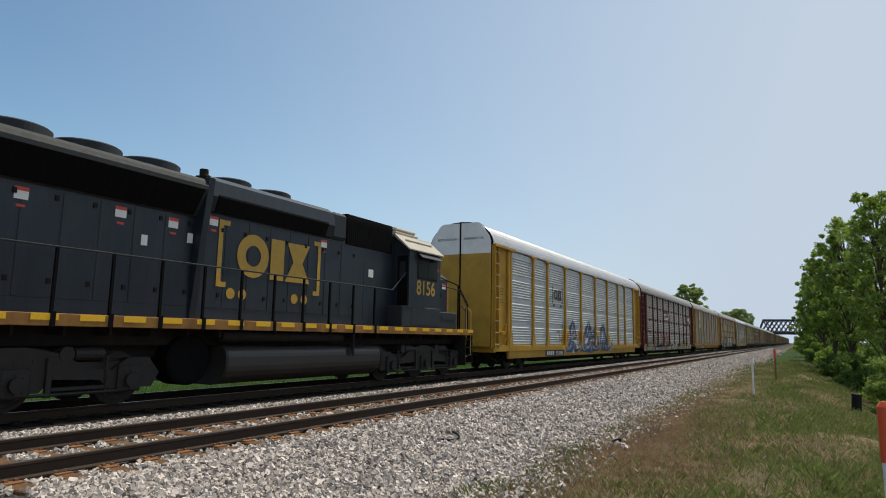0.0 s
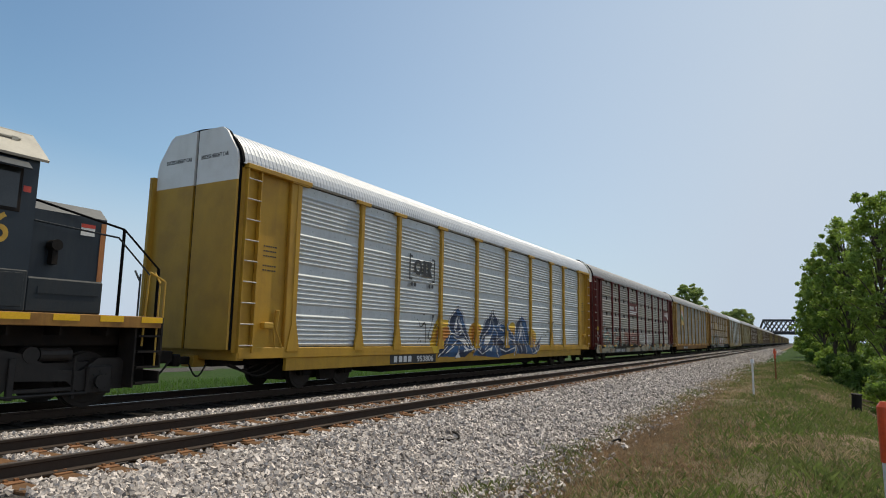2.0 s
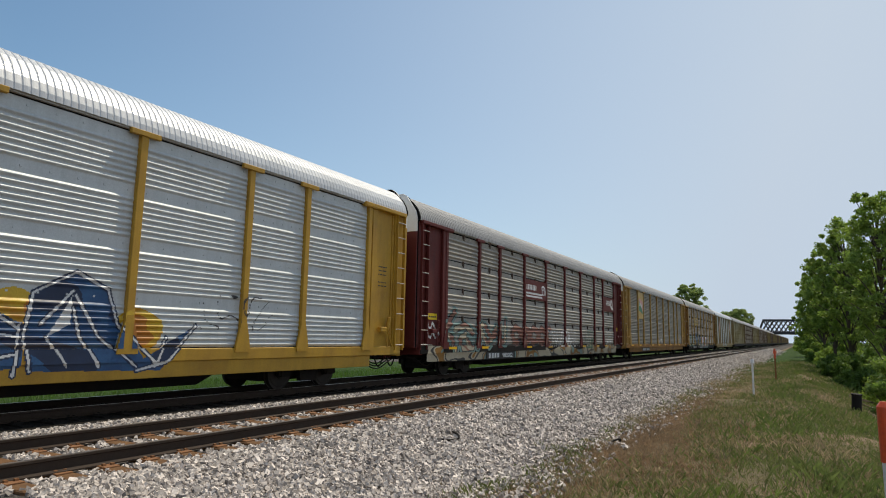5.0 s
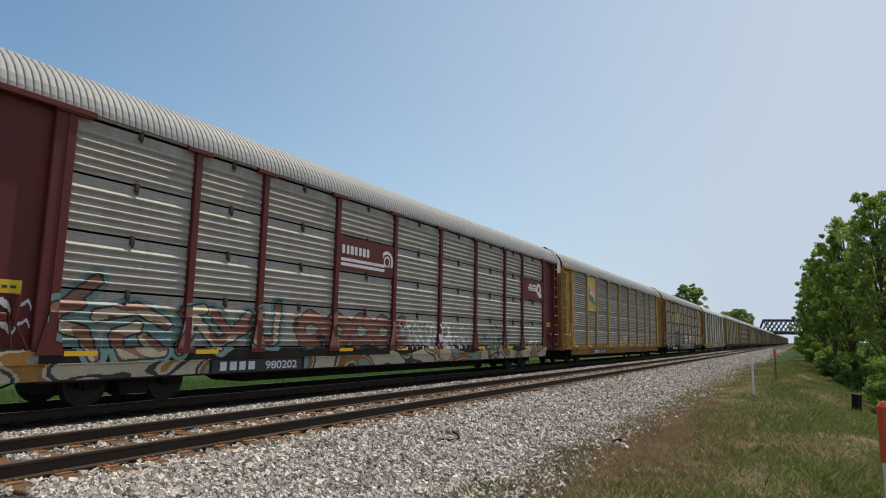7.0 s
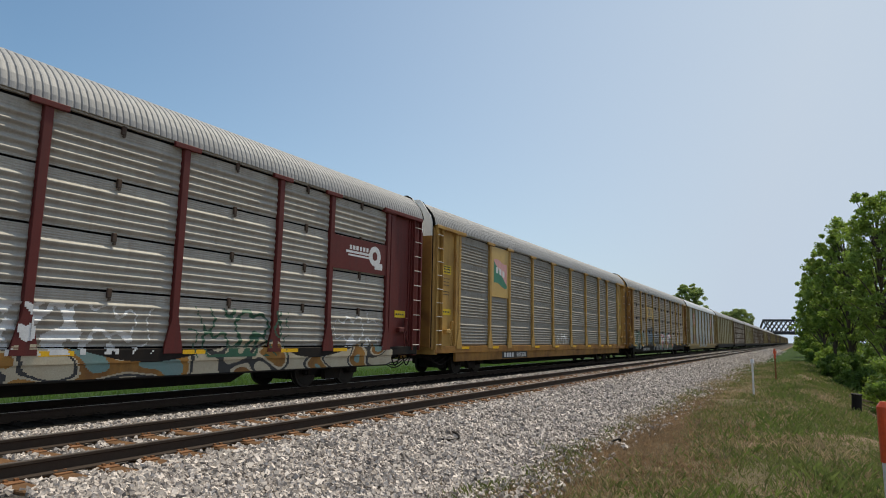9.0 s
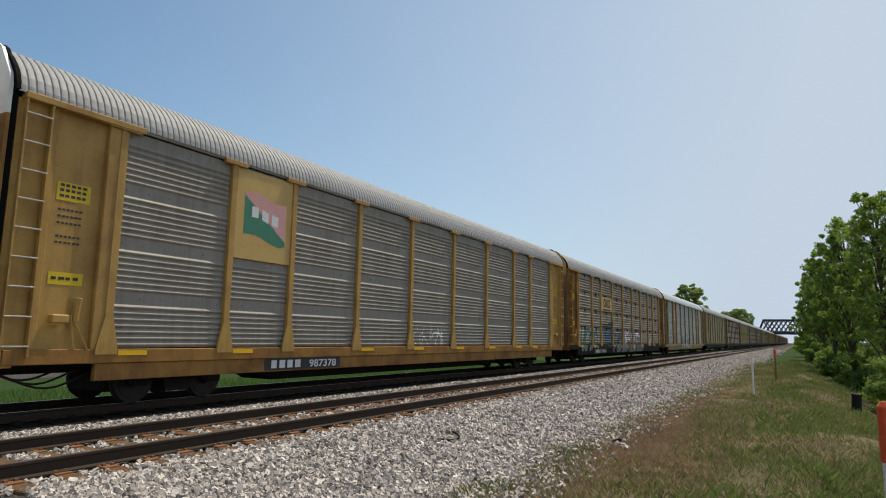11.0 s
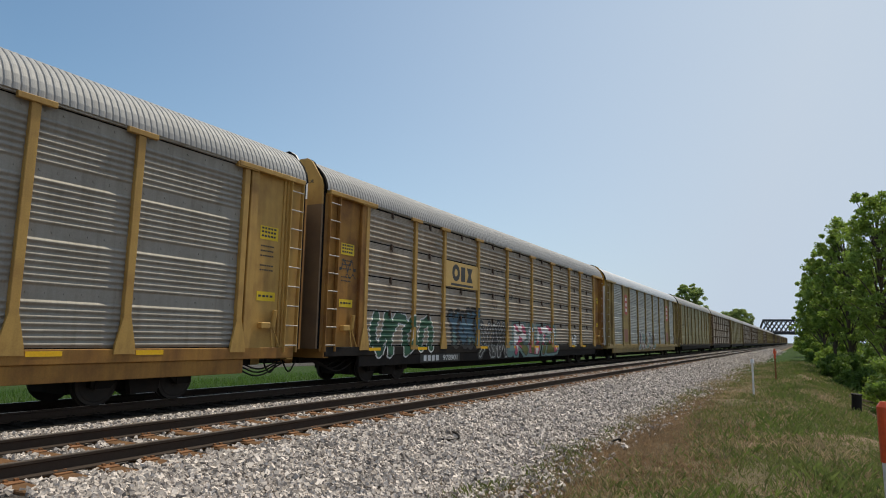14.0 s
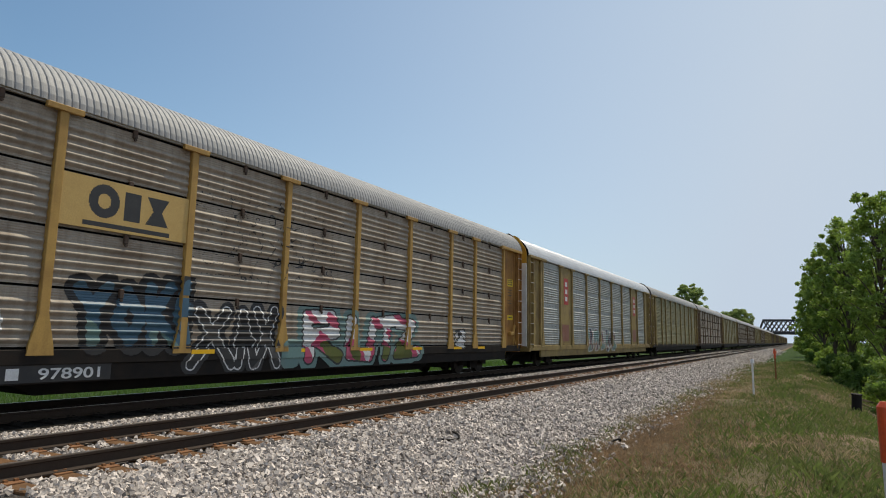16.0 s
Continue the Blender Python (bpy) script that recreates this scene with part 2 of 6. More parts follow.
def track(name, x, z, label):
    base = thing(name, None, None, label, "railway track", kind="structure", m=pose(x, 0, z))
    for s in (-1, 1):
        bm = bmesh.new()
        prism(bm, [(p[0] + s * 0.753, p[1]) for p in rail_profile()], "y", -60, 700)
        rail = part("rail", bm, RAIL, base)
        bm = bmesh.new()
        box(bm, s * 0.753 - 0.026, s * 0.753 + 0.026, -60, 700, 0.0, 0.003)
        part("running_surface", bm, RAIL_TOP, rail, "worn shiny rail head")
    return base


empty_track = track("empty_track", NEAR_X, 0.0, "empty railway track with rusty rails and ties in ballast")
train_track = track("train_track", TRAIN_X, TRAIN_Z, "railway track that carries the passing freight train")

# ---------------------------------------------------------------- car carriers
POSTS = [2.35, 5.1, 7.1, 9.9, 12.8, 15.75, 18.6, 21.45, 23.45, 26.2]
BOT, TOP, EAVE = 1.12, 5.33, 5.42
HALF = 1.50
WHEEL_R = 0.42
AXLES = (3.45, 5.2, 23.4, 25.15)


def rib_a(z):
    """Rounded ribs in groups of seven with flat bolted bands between them."""
    u = (z - BOT) % 1.0525
    return 0.0 if u > 0.83 else 0.019 * (1 - math.cos(math.tau * u / 0.83 * 7))


def rib_b(z):
    """Four sheets above one another, each with five bold ribs and finely lined upper edge."""
    u = (z - BOT) % 1.0525
    if u < 0.06 or u > 0.86:
        return 0.004 * (1 - math.cos(math.tau * u / 0.045))
    return 0.029 * (1 - math.cos(math.tau * (u - 0.06) / 0.16))


def sheet(y0, y1, z0, z1, fn, x=1.44, step=0.0118):
    n = max(2, int((z1 - z0) / step))
    zs = [z0 + (z1 - z0) * i / n for i in range(n + 1)]
    bm = bmesh.new()
    cols = ((y0, 0.0), (y0 + 0.07, 1.0), (y1 - 0.07, 1.0), (y1, 0.0))
    rows = [[bm.verts.new((x + fn(z) * k, y, z)) for y, k in cols] for z in zs]
    for a, b in zip(rows, rows[1:]):
        for i in range(3):
            bm.faces.new((a[i], a[i + 1], b[i + 1], b[i]))
    rows = [[r[0], r[3]] for r in (rows[0], rows[-1])]
    lo, hi = rows[0], rows[-1]
    back = [[bm.verts.new((x - 0.03, y, z)) for y in (y0, y1)] for z in (z0, z1)]
    bm.faces.new((back[0][0], back[0][1], lo[1], lo[0]))
    bm.faces.new((hi[0], hi[1], back[1][1], back[1][0]))
    return bm


ROOF_SECTION = [(1.52, EAVE), (1.51, EAVE + 0.10), (1.46, EAVE + 0.26), (1.36, EAVE + 0.44), (1.20, EAVE + 0.62), (1.0, EAVE + 0.78), (0.75, EAVE + 0.89), (0.45, EAVE + 0.965), (0.0, EAVE + 1.0)]
ROOF_SECTION += [(-x, z) for x, z in ROOF_SECTION[-2::-1]]


def roof_mesh(name, material, depth, pitch):
    bm = bmesh.new()
    rows, y0, y1 = [], 0.42, PITCH - 0.42
    n = int((y1 - y0) / pitch)
    for i in range(n):
        for f, d in ((0.0, 0.0), (0.14, depth * 0.8), (0.4, depth), (0.66, depth), (0.88, depth * 0.7)):
            y = y0 + (i + f) * (y1 - y0) / n
            k = 1 + d / 1.6
            rows.append([bm.verts.new((x * k, y, EAVE + (z - EAVE) * (1 + d / 0.97) + (-0.02 if z == EAVE else 0))) for x, z in ROOF_SECTION])
    for a, b in zip(rows, rows[1:]):
        for i in range(len(a) - 1):
            bm.faces.new((a[i], b[i], b[i + 1], a[i + 1]))
    return finish(name, bm, material)


def end_outline(grow=0.0):
    return [(1.46, 1.05), (1.46, EAVE + 0.08), (1.40, EAVE + 0.30), (1.02, EAVE + 0.84), (0.86, EAVE + 0.94), (-0.86, EAVE + 0.94), (-1.02, EAVE + 0.84), (-1.40, EAVE + 0.30), (-1.46, EAVE + 0.08), (-1.46, 1.05)]


def clip_poly(pts, axis, limit, keep_above):
    out = []
    for a, b in zip(pts, pts[1:] + pts[:1]):
        ka, kb = (a[axis] >= limit) == keep_above, (b[axis] >= limit) == keep_above
        if ka:
            out.append(a)
        if ka != kb:
            t = (limit - a[axis]) / (b[axis] - a[axis])
            out.append((a[0] + t * (b[0] - a[0]), a[1] + t * (b[1] - a[1])))
    return out


def wheelset_mesh(r, name="wheelset"):
    bm = bmesh.new()
    tube(bm, (-1.0, 0, 0), (1.0, 0, 0), 0.085, 10)
    for s in (-1, 1):
        tube(bm, (s * 0.70, 0, 0), (s * 0.735, 0, 0), r + 0.028, 28)
        tube(bm, (s * 0.735, 0, 0), (s * 0.84, 0, 0), r, 28)
        tube(bm, (s * 0.84, 0, 0), (s * 0.85, 0, 0), r * 0.86, 28, r * 0.80)
        tube(bm, (s * 0.84, 0, 0), (s * 0.89, 0, 0), r * 0.34, 14)
        for k in range(3):
            a = 2 * math.pi * k / 3
            tube(bm, (s * 0.98, 0.05 * math.cos(a), 0.05 * math.sin(a)), (s * 1.02, 0.05 * math.cos(a), 0.05 * math.sin(a)), 0.014, 6)
    return finish(name, bm, WHEEL)


def truck_frame_mesh():
    bm = bmesh.new()
    for s in (-1, 1):
        x0, x1 = (0.92, 1.06) if s > 0 else (-1.06, -0.92)
        prism(bm, [(-1.12, 0.36), (-1.12, 0.55), (-0.62, 0.66), (0.62, 0.66), (1.12, 0.55), (1.12, 0.36), (0.72, 0.36), (0.55, 0.52), (0.36, 0.52), (0.30, 0.2), (-0.30, 0.2), (-0.36, 0.52), (-0.55, 0.52), (-0.72, 0.36)], "x", x0, x1)
        for y in (-0.14, 0.0, 0.14):
            tube(bm, (s * 1.0, y, 0.22), (s * 1.0, y, 0.46), 0.055, 8)
        box(bm, min(x0, x1) - 0.01, max(x0, x1) + 0.03, -1.05, -0.74, 0.34, 0.5)
        box(bm, min(x0, x1) - 0.01, max(x0, x1) + 0.03, 0.74, 1.05, 0.34, 0.5)
    box(bm, -1.15, 1.15, -0.22, 0.22, 0.46, 0.72, 0.03)
    box(bm, -0.6, 0.6, -1.35, 1.35, 0.22, 0.72, 0.02)
    return finish("truck_frame", bm, BLACK)


RUNG = mat("worn_bare_rung_steel", (0.45, 0.43, 0.40), 0.45, 0.4, second=(0.25, 0.2, 0.15), scale=8)
WHEELSET = wheelset_mesh(WHEEL_R)
TRUCK = truck_frame_mesh()
ROOF_A = roof_mesh("roof_shallow", ROOF_WHITE, 0.026, 0.135)
ROOF_C = roof_mesh("roof_smooth", ROOF_BRIGHT, 0.014, 0.135)
tab_bm = bmesh.new()
box(tab_bm, 1.44, 1.505, -0.045, 0.045, -0.13, 0.05, 0.012)
tube(tab_bm, (1.48, 0, -0.16), (1.51, 0, -0.16), 0.03, 8)
TAB = finish("hanger_tab", tab_bm, mat("rusty_dark_tab", (0.05, 0.032, 0.022), 0.8, second=(0.11, 0.05, 0.025), scale=9.0))


def car_carrier(frame_mat, steel, fn, stacked, roof, door_mats, label, split=EAVE - 0.42, wide=(), sill_mat=None, corner_mat=None):
    car = thing("car_carrier", None, None, label, "freight car", "cars of the train")
    # underframe and side sill
    bm = bmesh.new()
    box(bm, -0.35, 0.35, 0.9, PITCH - 0.9, 0.62, 1.0)
    prism(bm, [(6.6, 0.7), (7.6, 0.24), (PITCH - 7.6, 0.24), (PITCH - 6.6, 0.7)], "x", -0.55, 0.55)
    box(bm, -1.42, 1.42, 0.75, PITCH - 0.75, 0.98, 1.06)
    for s in (-1, 1):
        prism(bm, [(6.3, 0.62), (7.5, 0.52), (PITCH - 7.5, 0.52), (PITCH - 6.3, 0.62), (PITCH - 6.3, 0.95), (6.3, 0.95)], "x", s * 1.30 - 0.06, s * 1.30 + 0.06)
    part("underframe", bm, BLACK, car, "black steel underframe")
    for s in (-1, 1):
        bm = bmesh.new()
        box(bm, min(s * 1.40, s * 1.53), max(s * 1.40, s * 1.53), 0.62, PITCH - 0.62, 0.84, 1.10, 0.012)
        part("side_sill", bm, sill_mat or frame_mat, car)
        bm = bmesh.new()
        box(bm, min(s * 1.38, s * 1.49), max(s * 1.38, s * 1.49), 2.2, PITCH - 2.2, 0.52, 0.84, 0.01)
        part("lower_sill", bm, sill_mat or frame_mat, car)
    # posts with flared feet and caps
    bm = bmesh.new()
    box(bm, 1.42, 1.55, -0.08, 0.08, BOT - 0.02, TOP + 0.06, 0.01)
    prism(bm, [(-0.22, BOT - 0.12), (0.22, BOT - 0.12), (0.20, BOT + 0.05), (0.07, BOT + 0.62), (-0.07, BOT + 0.62), (-0.20, BOT + 0.05)], "x", 1.5, 1.558)
    box(bm, 1.5, 1.585, -0.33, 0.33, TOP - 0.05, TOP + 0.06, 0.01)
    post = finish("post", bm, frame_mat)
    for y in POSTS:
        shared("post", post, car, pose(0, y, 0))
    # ribbed sheets
    cache = {}
    for y0, y1 in zip(POSTS, POSTS[1:]):
        w = round(y1 - y0, 2)
        solid = (y0 in wide)
        zs = [BOT + 1.0525 * i for i in range(5)] if stacked else [BOT, TOP]
        for k, (z0, z1) in enumerate(zip(zs, zs[1:])):
            key = (w, k, solid)
            if key not in cache:
                gap = 0.022 if stacked else 0.0
                bm = sheet(-w / 2 + 0.05, w / 2 - 0.05, z0 + gap, z1 - gap, (lambda z: 0.03) if solid else fn)
                if not stacked:
                    for row in range(4):
                        zb = z0 + 0.94 + 1.0525 * row
                        if zb < z1:
                            for i in range(6):
                                yb = -w / 2 + 0.2 + (w - 0.4) * i / 5
                                box(bm, 1.44, 1.452, yb - 0.018, yb + 0.018, zb - 0.018, zb + 0.018)
                cache[key] = finish("side_panel", bm, frame_mat if solid else steel)
            shared("side_panel", cache[key], car, pose(0, (y0 + y1) / 2, 0))
            if stacked:
                shared("hanger_tab", TAB, car, pose(0, (y0 + y1) / 2, z1), "rusty dark hanger tab")
    bm = bmesh.new()
    box(bm, 1.36, 1.40, 0.9, PITCH - 0.9, 1.0, TOP + 0.1)
    part("inner_wall", bm, GRILLE_SHADE, car)
    far = sheet(0.9, PITCH - 0.9, BOT, TOP + 0.05, fn)
    for y in POSTS:
        box(far, 1.42, 1.55, y - 0.065, y + 0.065, BOT - 0.02, TOP + 0.06)
    far.transform(Matrix.Rotation(math.pi, 4, "Z"))
    far.transform(Matrix.Translation((0, PITCH, 0)))
    part("far_side_wall", far, steel, car)
    # eaves and roof
    for s in (-1, 1):
        bm = bmesh.new()
        box(bm, min(s * 1.43, s * 1.5), max(s * 1.43, s * 1.5), 0.8, PITCH - 0.8, TOP + 0.03, EAVE + 0.02)
        part("eave_rail", bm, GREY_STEEL, car)
    shared("roof", roof, car)
    # both ends
    for end in (0, 1):
        fl = Matrix.Identity(4) if end == 0 else Matrix.Translation((0, PITCH, 0)) @ Matrix.Scale(-1, 4, (0, 1, 0))

        def add(name, bm, m, label=""):
            if end:
                bm.transform(fl)
                bmesh.ops.reverse_faces(bm, faces=bm.faces[:])
            return part(name, bm, m, car, label)
        out = end_outline()
        for s in (0, 1):
            leaf = clip_poly(out, 0, 0.05 if s else -0.05, bool(s))
            for top in (0, 1):
                bm = bmesh.new()
                prism(bm, clip_poly(leaf, 1, split, bool(top)), "y", 0.30, 0.36)
                add("end_door_top" if top else "end_door", bm, door_mats[1] if top else door_mats[0])
        bm = bmesh.new()
        prism(bm, clip_poly(out, 0, -9, True), "y", 0.37, 0.44)
        add("end_bulkhead", bm, GRILLE_SHADE)
        bm = bmesh.new()
        box(bm, -1.5, 1.5, 0.58, 0.8, 0.80, 1.06, 0.015)
        box(bm, -0.22, 0.22, 0.45, 0.8, 0.62, 0.9, 0.02)
        add("end_sill", bm, corner_mat or frame_mat)
        bm = bmesh.new()
        box(bm, -0.09, 0.09, -0.02, 0.5, 0.68, 0.86, 0.02)
        box(bm, -0.16, 0.16, -0.02, 0.16, 0.64, 0.92, 0.03)
        add("coupler", bm, BLACK)
        bm = bmesh.new()
        for i in range(7):
            a, b = i / 7, (i + 1) / 7
            tube(bm, (0.5, 0.1 + 0.5 * a, 0.72 - 0.3 * math.sin(math.pi * a)), (0.5, 0.1 + 0.5 * b, 0.72 - 0.3 * math.sin(math.pi * b)), 0.022, 6)
        add("air_hose", bm, BLACK)
        for s in (-1, 1):
            def b2(bm, x0, x1, *r, **k):
                box(bm, min(s * x0, s * x1), max(s * x0, s * x1), *r, **k)
            bm = bmesh.new()
            b2(bm, 1.36, 1.42, 1.05, 2.28, 1.08, TOP)
            add("corner_panel", bm, corner_mat or frame_mat)
            bm = bmesh.new()
            b2(bm, 1.42, 1.53, 2.06, 2.30, 1.08, TOP, bevel=0.015)
            add("corner_column", bm, corner_mat or frame_mat)
            bm = bmesh.new()
            b2(bm, 1.42, 1.46, 1.06, 1.14, 1.08, TOP, bevel=0.01)
            add("panel_stiffener", bm, corner_mat or frame_mat)
            bm = bmesh.new()
            b2(bm, 1.30, 1.50, 1.0, 1.06, 0.95, TOP)
            b2(bm, 1.22, 1.25, 0.60, 1.0, 0.95, TOP)
            add("corner_post", bm, corner_mat or frame_mat)
            bm = bmesh.new()
            b2(bm, 1.42, 1.60, 0.52, 2.75, TOP - 0.02, TOP + 0.10, bevel=0.012)
            add("header_beam", bm, frame_mat)
            bm = bmesh.new()
            for y in (0.56, 0.98):
                b2(bm, 1.48, 1.58, y + (0 if s > 0 else -0.36) - 0.016, y + (0 if s > 0 else -0.36) + 0.016, 0.98, TOP)
            if s > 0:
                back = bmesh.new()
                b2(back, 1.40, 1.44, 0.47, 1.02, 0.98, TOP)
                add("ladder_panel", back, corner_mat or frame_mat)
            rungs = []
            for i in range(9):
                z = 1.15 + i * 0.49
                rung = bmesh.new()
                tube(rung, (s * 1.575, 0.56 if s > 0 else 0.2, z), (s * 1.575, 0.98 if s > 0 else 0.62, z), 0.016, 6)
                rungs.append(rung)
            if s < 0:
                b2(bm, 1.45, 1.48, 0.2, 0.62, 0.98, TOP)
            ladder = add("ladder", bm, corner_mat or frame_mat)
            for rung in rungs:
                add("rung", rung, RUNG).parent = ladder
        bm = bmesh.new()
        b = [(x, z) for x, z in ROOF_SECTION]
        prism(bm, [(x * 1.012, z + 0.012) for x, z in b] + [(x * 0.95, z - 0.06) for x, z in b[::-1]], "y", 0.37, 0.45)
        add("roof_end_band", bm, GRILLE_SHADE)
    # running gear
    for k in (0, 1):
        shared("truck_frame", TRUCK, car, pose(0, (AXLES[2 * k] + AXLES[2 * k + 1]) / 2, 0))
    for y in AXLES:
        shared("wheelset", WHEELSET, car, pose(0, y, WHEEL_R))
    return car

car_kinds = [
    car_carrier(YELLOW, SILVER, rib_a, False, ROOF_C, (YELLOW, WHITE), "yellow car carrier with bright silver ribbed sides and graffiti"),
    car_carrier(MAROON, GREY_STEEL, rib_b, True, ROOF_A, (MAROON, WHITE), "oxide-red car carrier with weathered steel panels and graffiti", sill_mat=BLACK),
    car_carrier(TAN, DARK_STEEL, rib_a, False, ROOF_A, (RUSTY_YELLOW, WHITE), "faded yellow car carrier with grey ribbed steel sides", sill_mat=RUSTY_YELLOW),
    car_carrier(TAN, BROWN_STEEL, rib_b, True, ROOF_A, (BROWN_PAINT, TAN), "faded yellow car carrier with dirty stacked steel panels and graffiti", sill_mat=BLACK, corner_mat=RUSTY_YELLOW),
    car_carrier(DUSTY, DULL_STEEL, rib_a, False, ROOF_C, (WHITE, YELLOW), "yellow car carrier with wide solid panels and silver ribbed sides", wide=(5.1, 21.45)),
]
CARS = list(car_kinds)
car_kinds.append(car_carrier(DUSTY, OLIVE_STEEL, rib_a, False, ROOF_A, (BROWN_PAINT, ROOF_WHITE), "dusty olive-yellow car carrier with dull ribbed sides", sill_mat=BLACK))
car_kinds.append(car_carrier(BROWN_PAINT, BROWN_STEEL, rib_b, True, ROOF_A, (BROWN_PAINT, ROOF_WHITE), "dusty brown car carrier with dirty stacked panels", sill_mat=BLACK))
CARS += car_kinds[5:]
LATER = [5, 6, 6, 5, 6, 5, 5, 6, 5, 6, 6, 5, 6, 5, 6, 5, 5, 6, 6, 5]
FACE_NEAR = Matrix(((0, 0, 1, 0), (1, 0, 0, 0), (0, 1, 0, 0), (0, 0, 0, 1)))


def lettering(text, size, material, parent, m, width=None, label=""):
    """Flat letters from the built-in font; text runs along +y and faces +x unless m turns it."""
    cu = bpy.data.curves.new("lettering", "FONT")
    cu.body, cu.size, cu.extrude, cu.align_x, cu.offset = text, size * 1.37, 0.002, "CENTER", size * 0.02
    tmp = new("lettering_source", cu)
    bpy.context.view_layer.update()
    me = bpy.data.meshes.new_from_object(tmp.evaluated_get(bpy.context.evaluated_depsgraph_get()))
    bpy.data.objects.remove(tmp)
    w = max(v.co.x for v in me.vertices) - min(v.co.x for v in me.vertices)
    me.transform(m @ Matrix.Diagonal((width / w if width else 1, 1, 1, 1)))
    me.materials.clear()
    me.materials.append(material)
    ob = new("lettering", me)
    ob.parent = parent
    return tagged(ob, label)


def on_side(y, z, x):
    return Matrix.Translation((x, y, z)) @ FACE_NEAR


# ---------------------------------------------------------------- locomotive
LOCO_AXLES = (3.64, 5.71, 7.78, 16.85, 18.92, 20.99)
LOCO_R = 0.508
WINDOW = mat("dark_window_glass", (0.02, 0.026, 0.03), 0.08, 0.0, bump=0.0)
STICKER = mat("white_warning_sticker", (0.7, 0.7, 0.67), 0.5, bump=0)
STICKER_RED = mat("red_warning_sticker", (0.5, 0.05, 0.03), 0.5, bump=0)
BRIGHT_YELLOW = mat("yellow_reflector", (0.75, 0.42, 0.01), 0.4, bump=0)
ORANGE_STRIPE = mat("faded_orange_stripe", (0.42, 0.16, 0.05), 0.5, second=(0.32, 0.13, 0.05), scale=6, bump=0)
TANK = mat("dusty_tank_paint", (0.026, 0.022, 0.020), 0.42, second=(0.045, 0.036, 0.03), scale=1.2, streak=(0.05, 0.04, 0.032, 0.4), bump=0.06)
TRUCK_GREY = mat("dusty_locomotive_truck", (0.016, 0.0135, 0.012), 0.62, second=(0.028, 0.022, 0.018), scale=4.0, bump=0.3, bump_scale=30, spec=0.35)


def disc(bm, y, z, x0, x1, r, seg=20):
    tube(bm, (x0, y, z), (x1, y, z), r, seg)


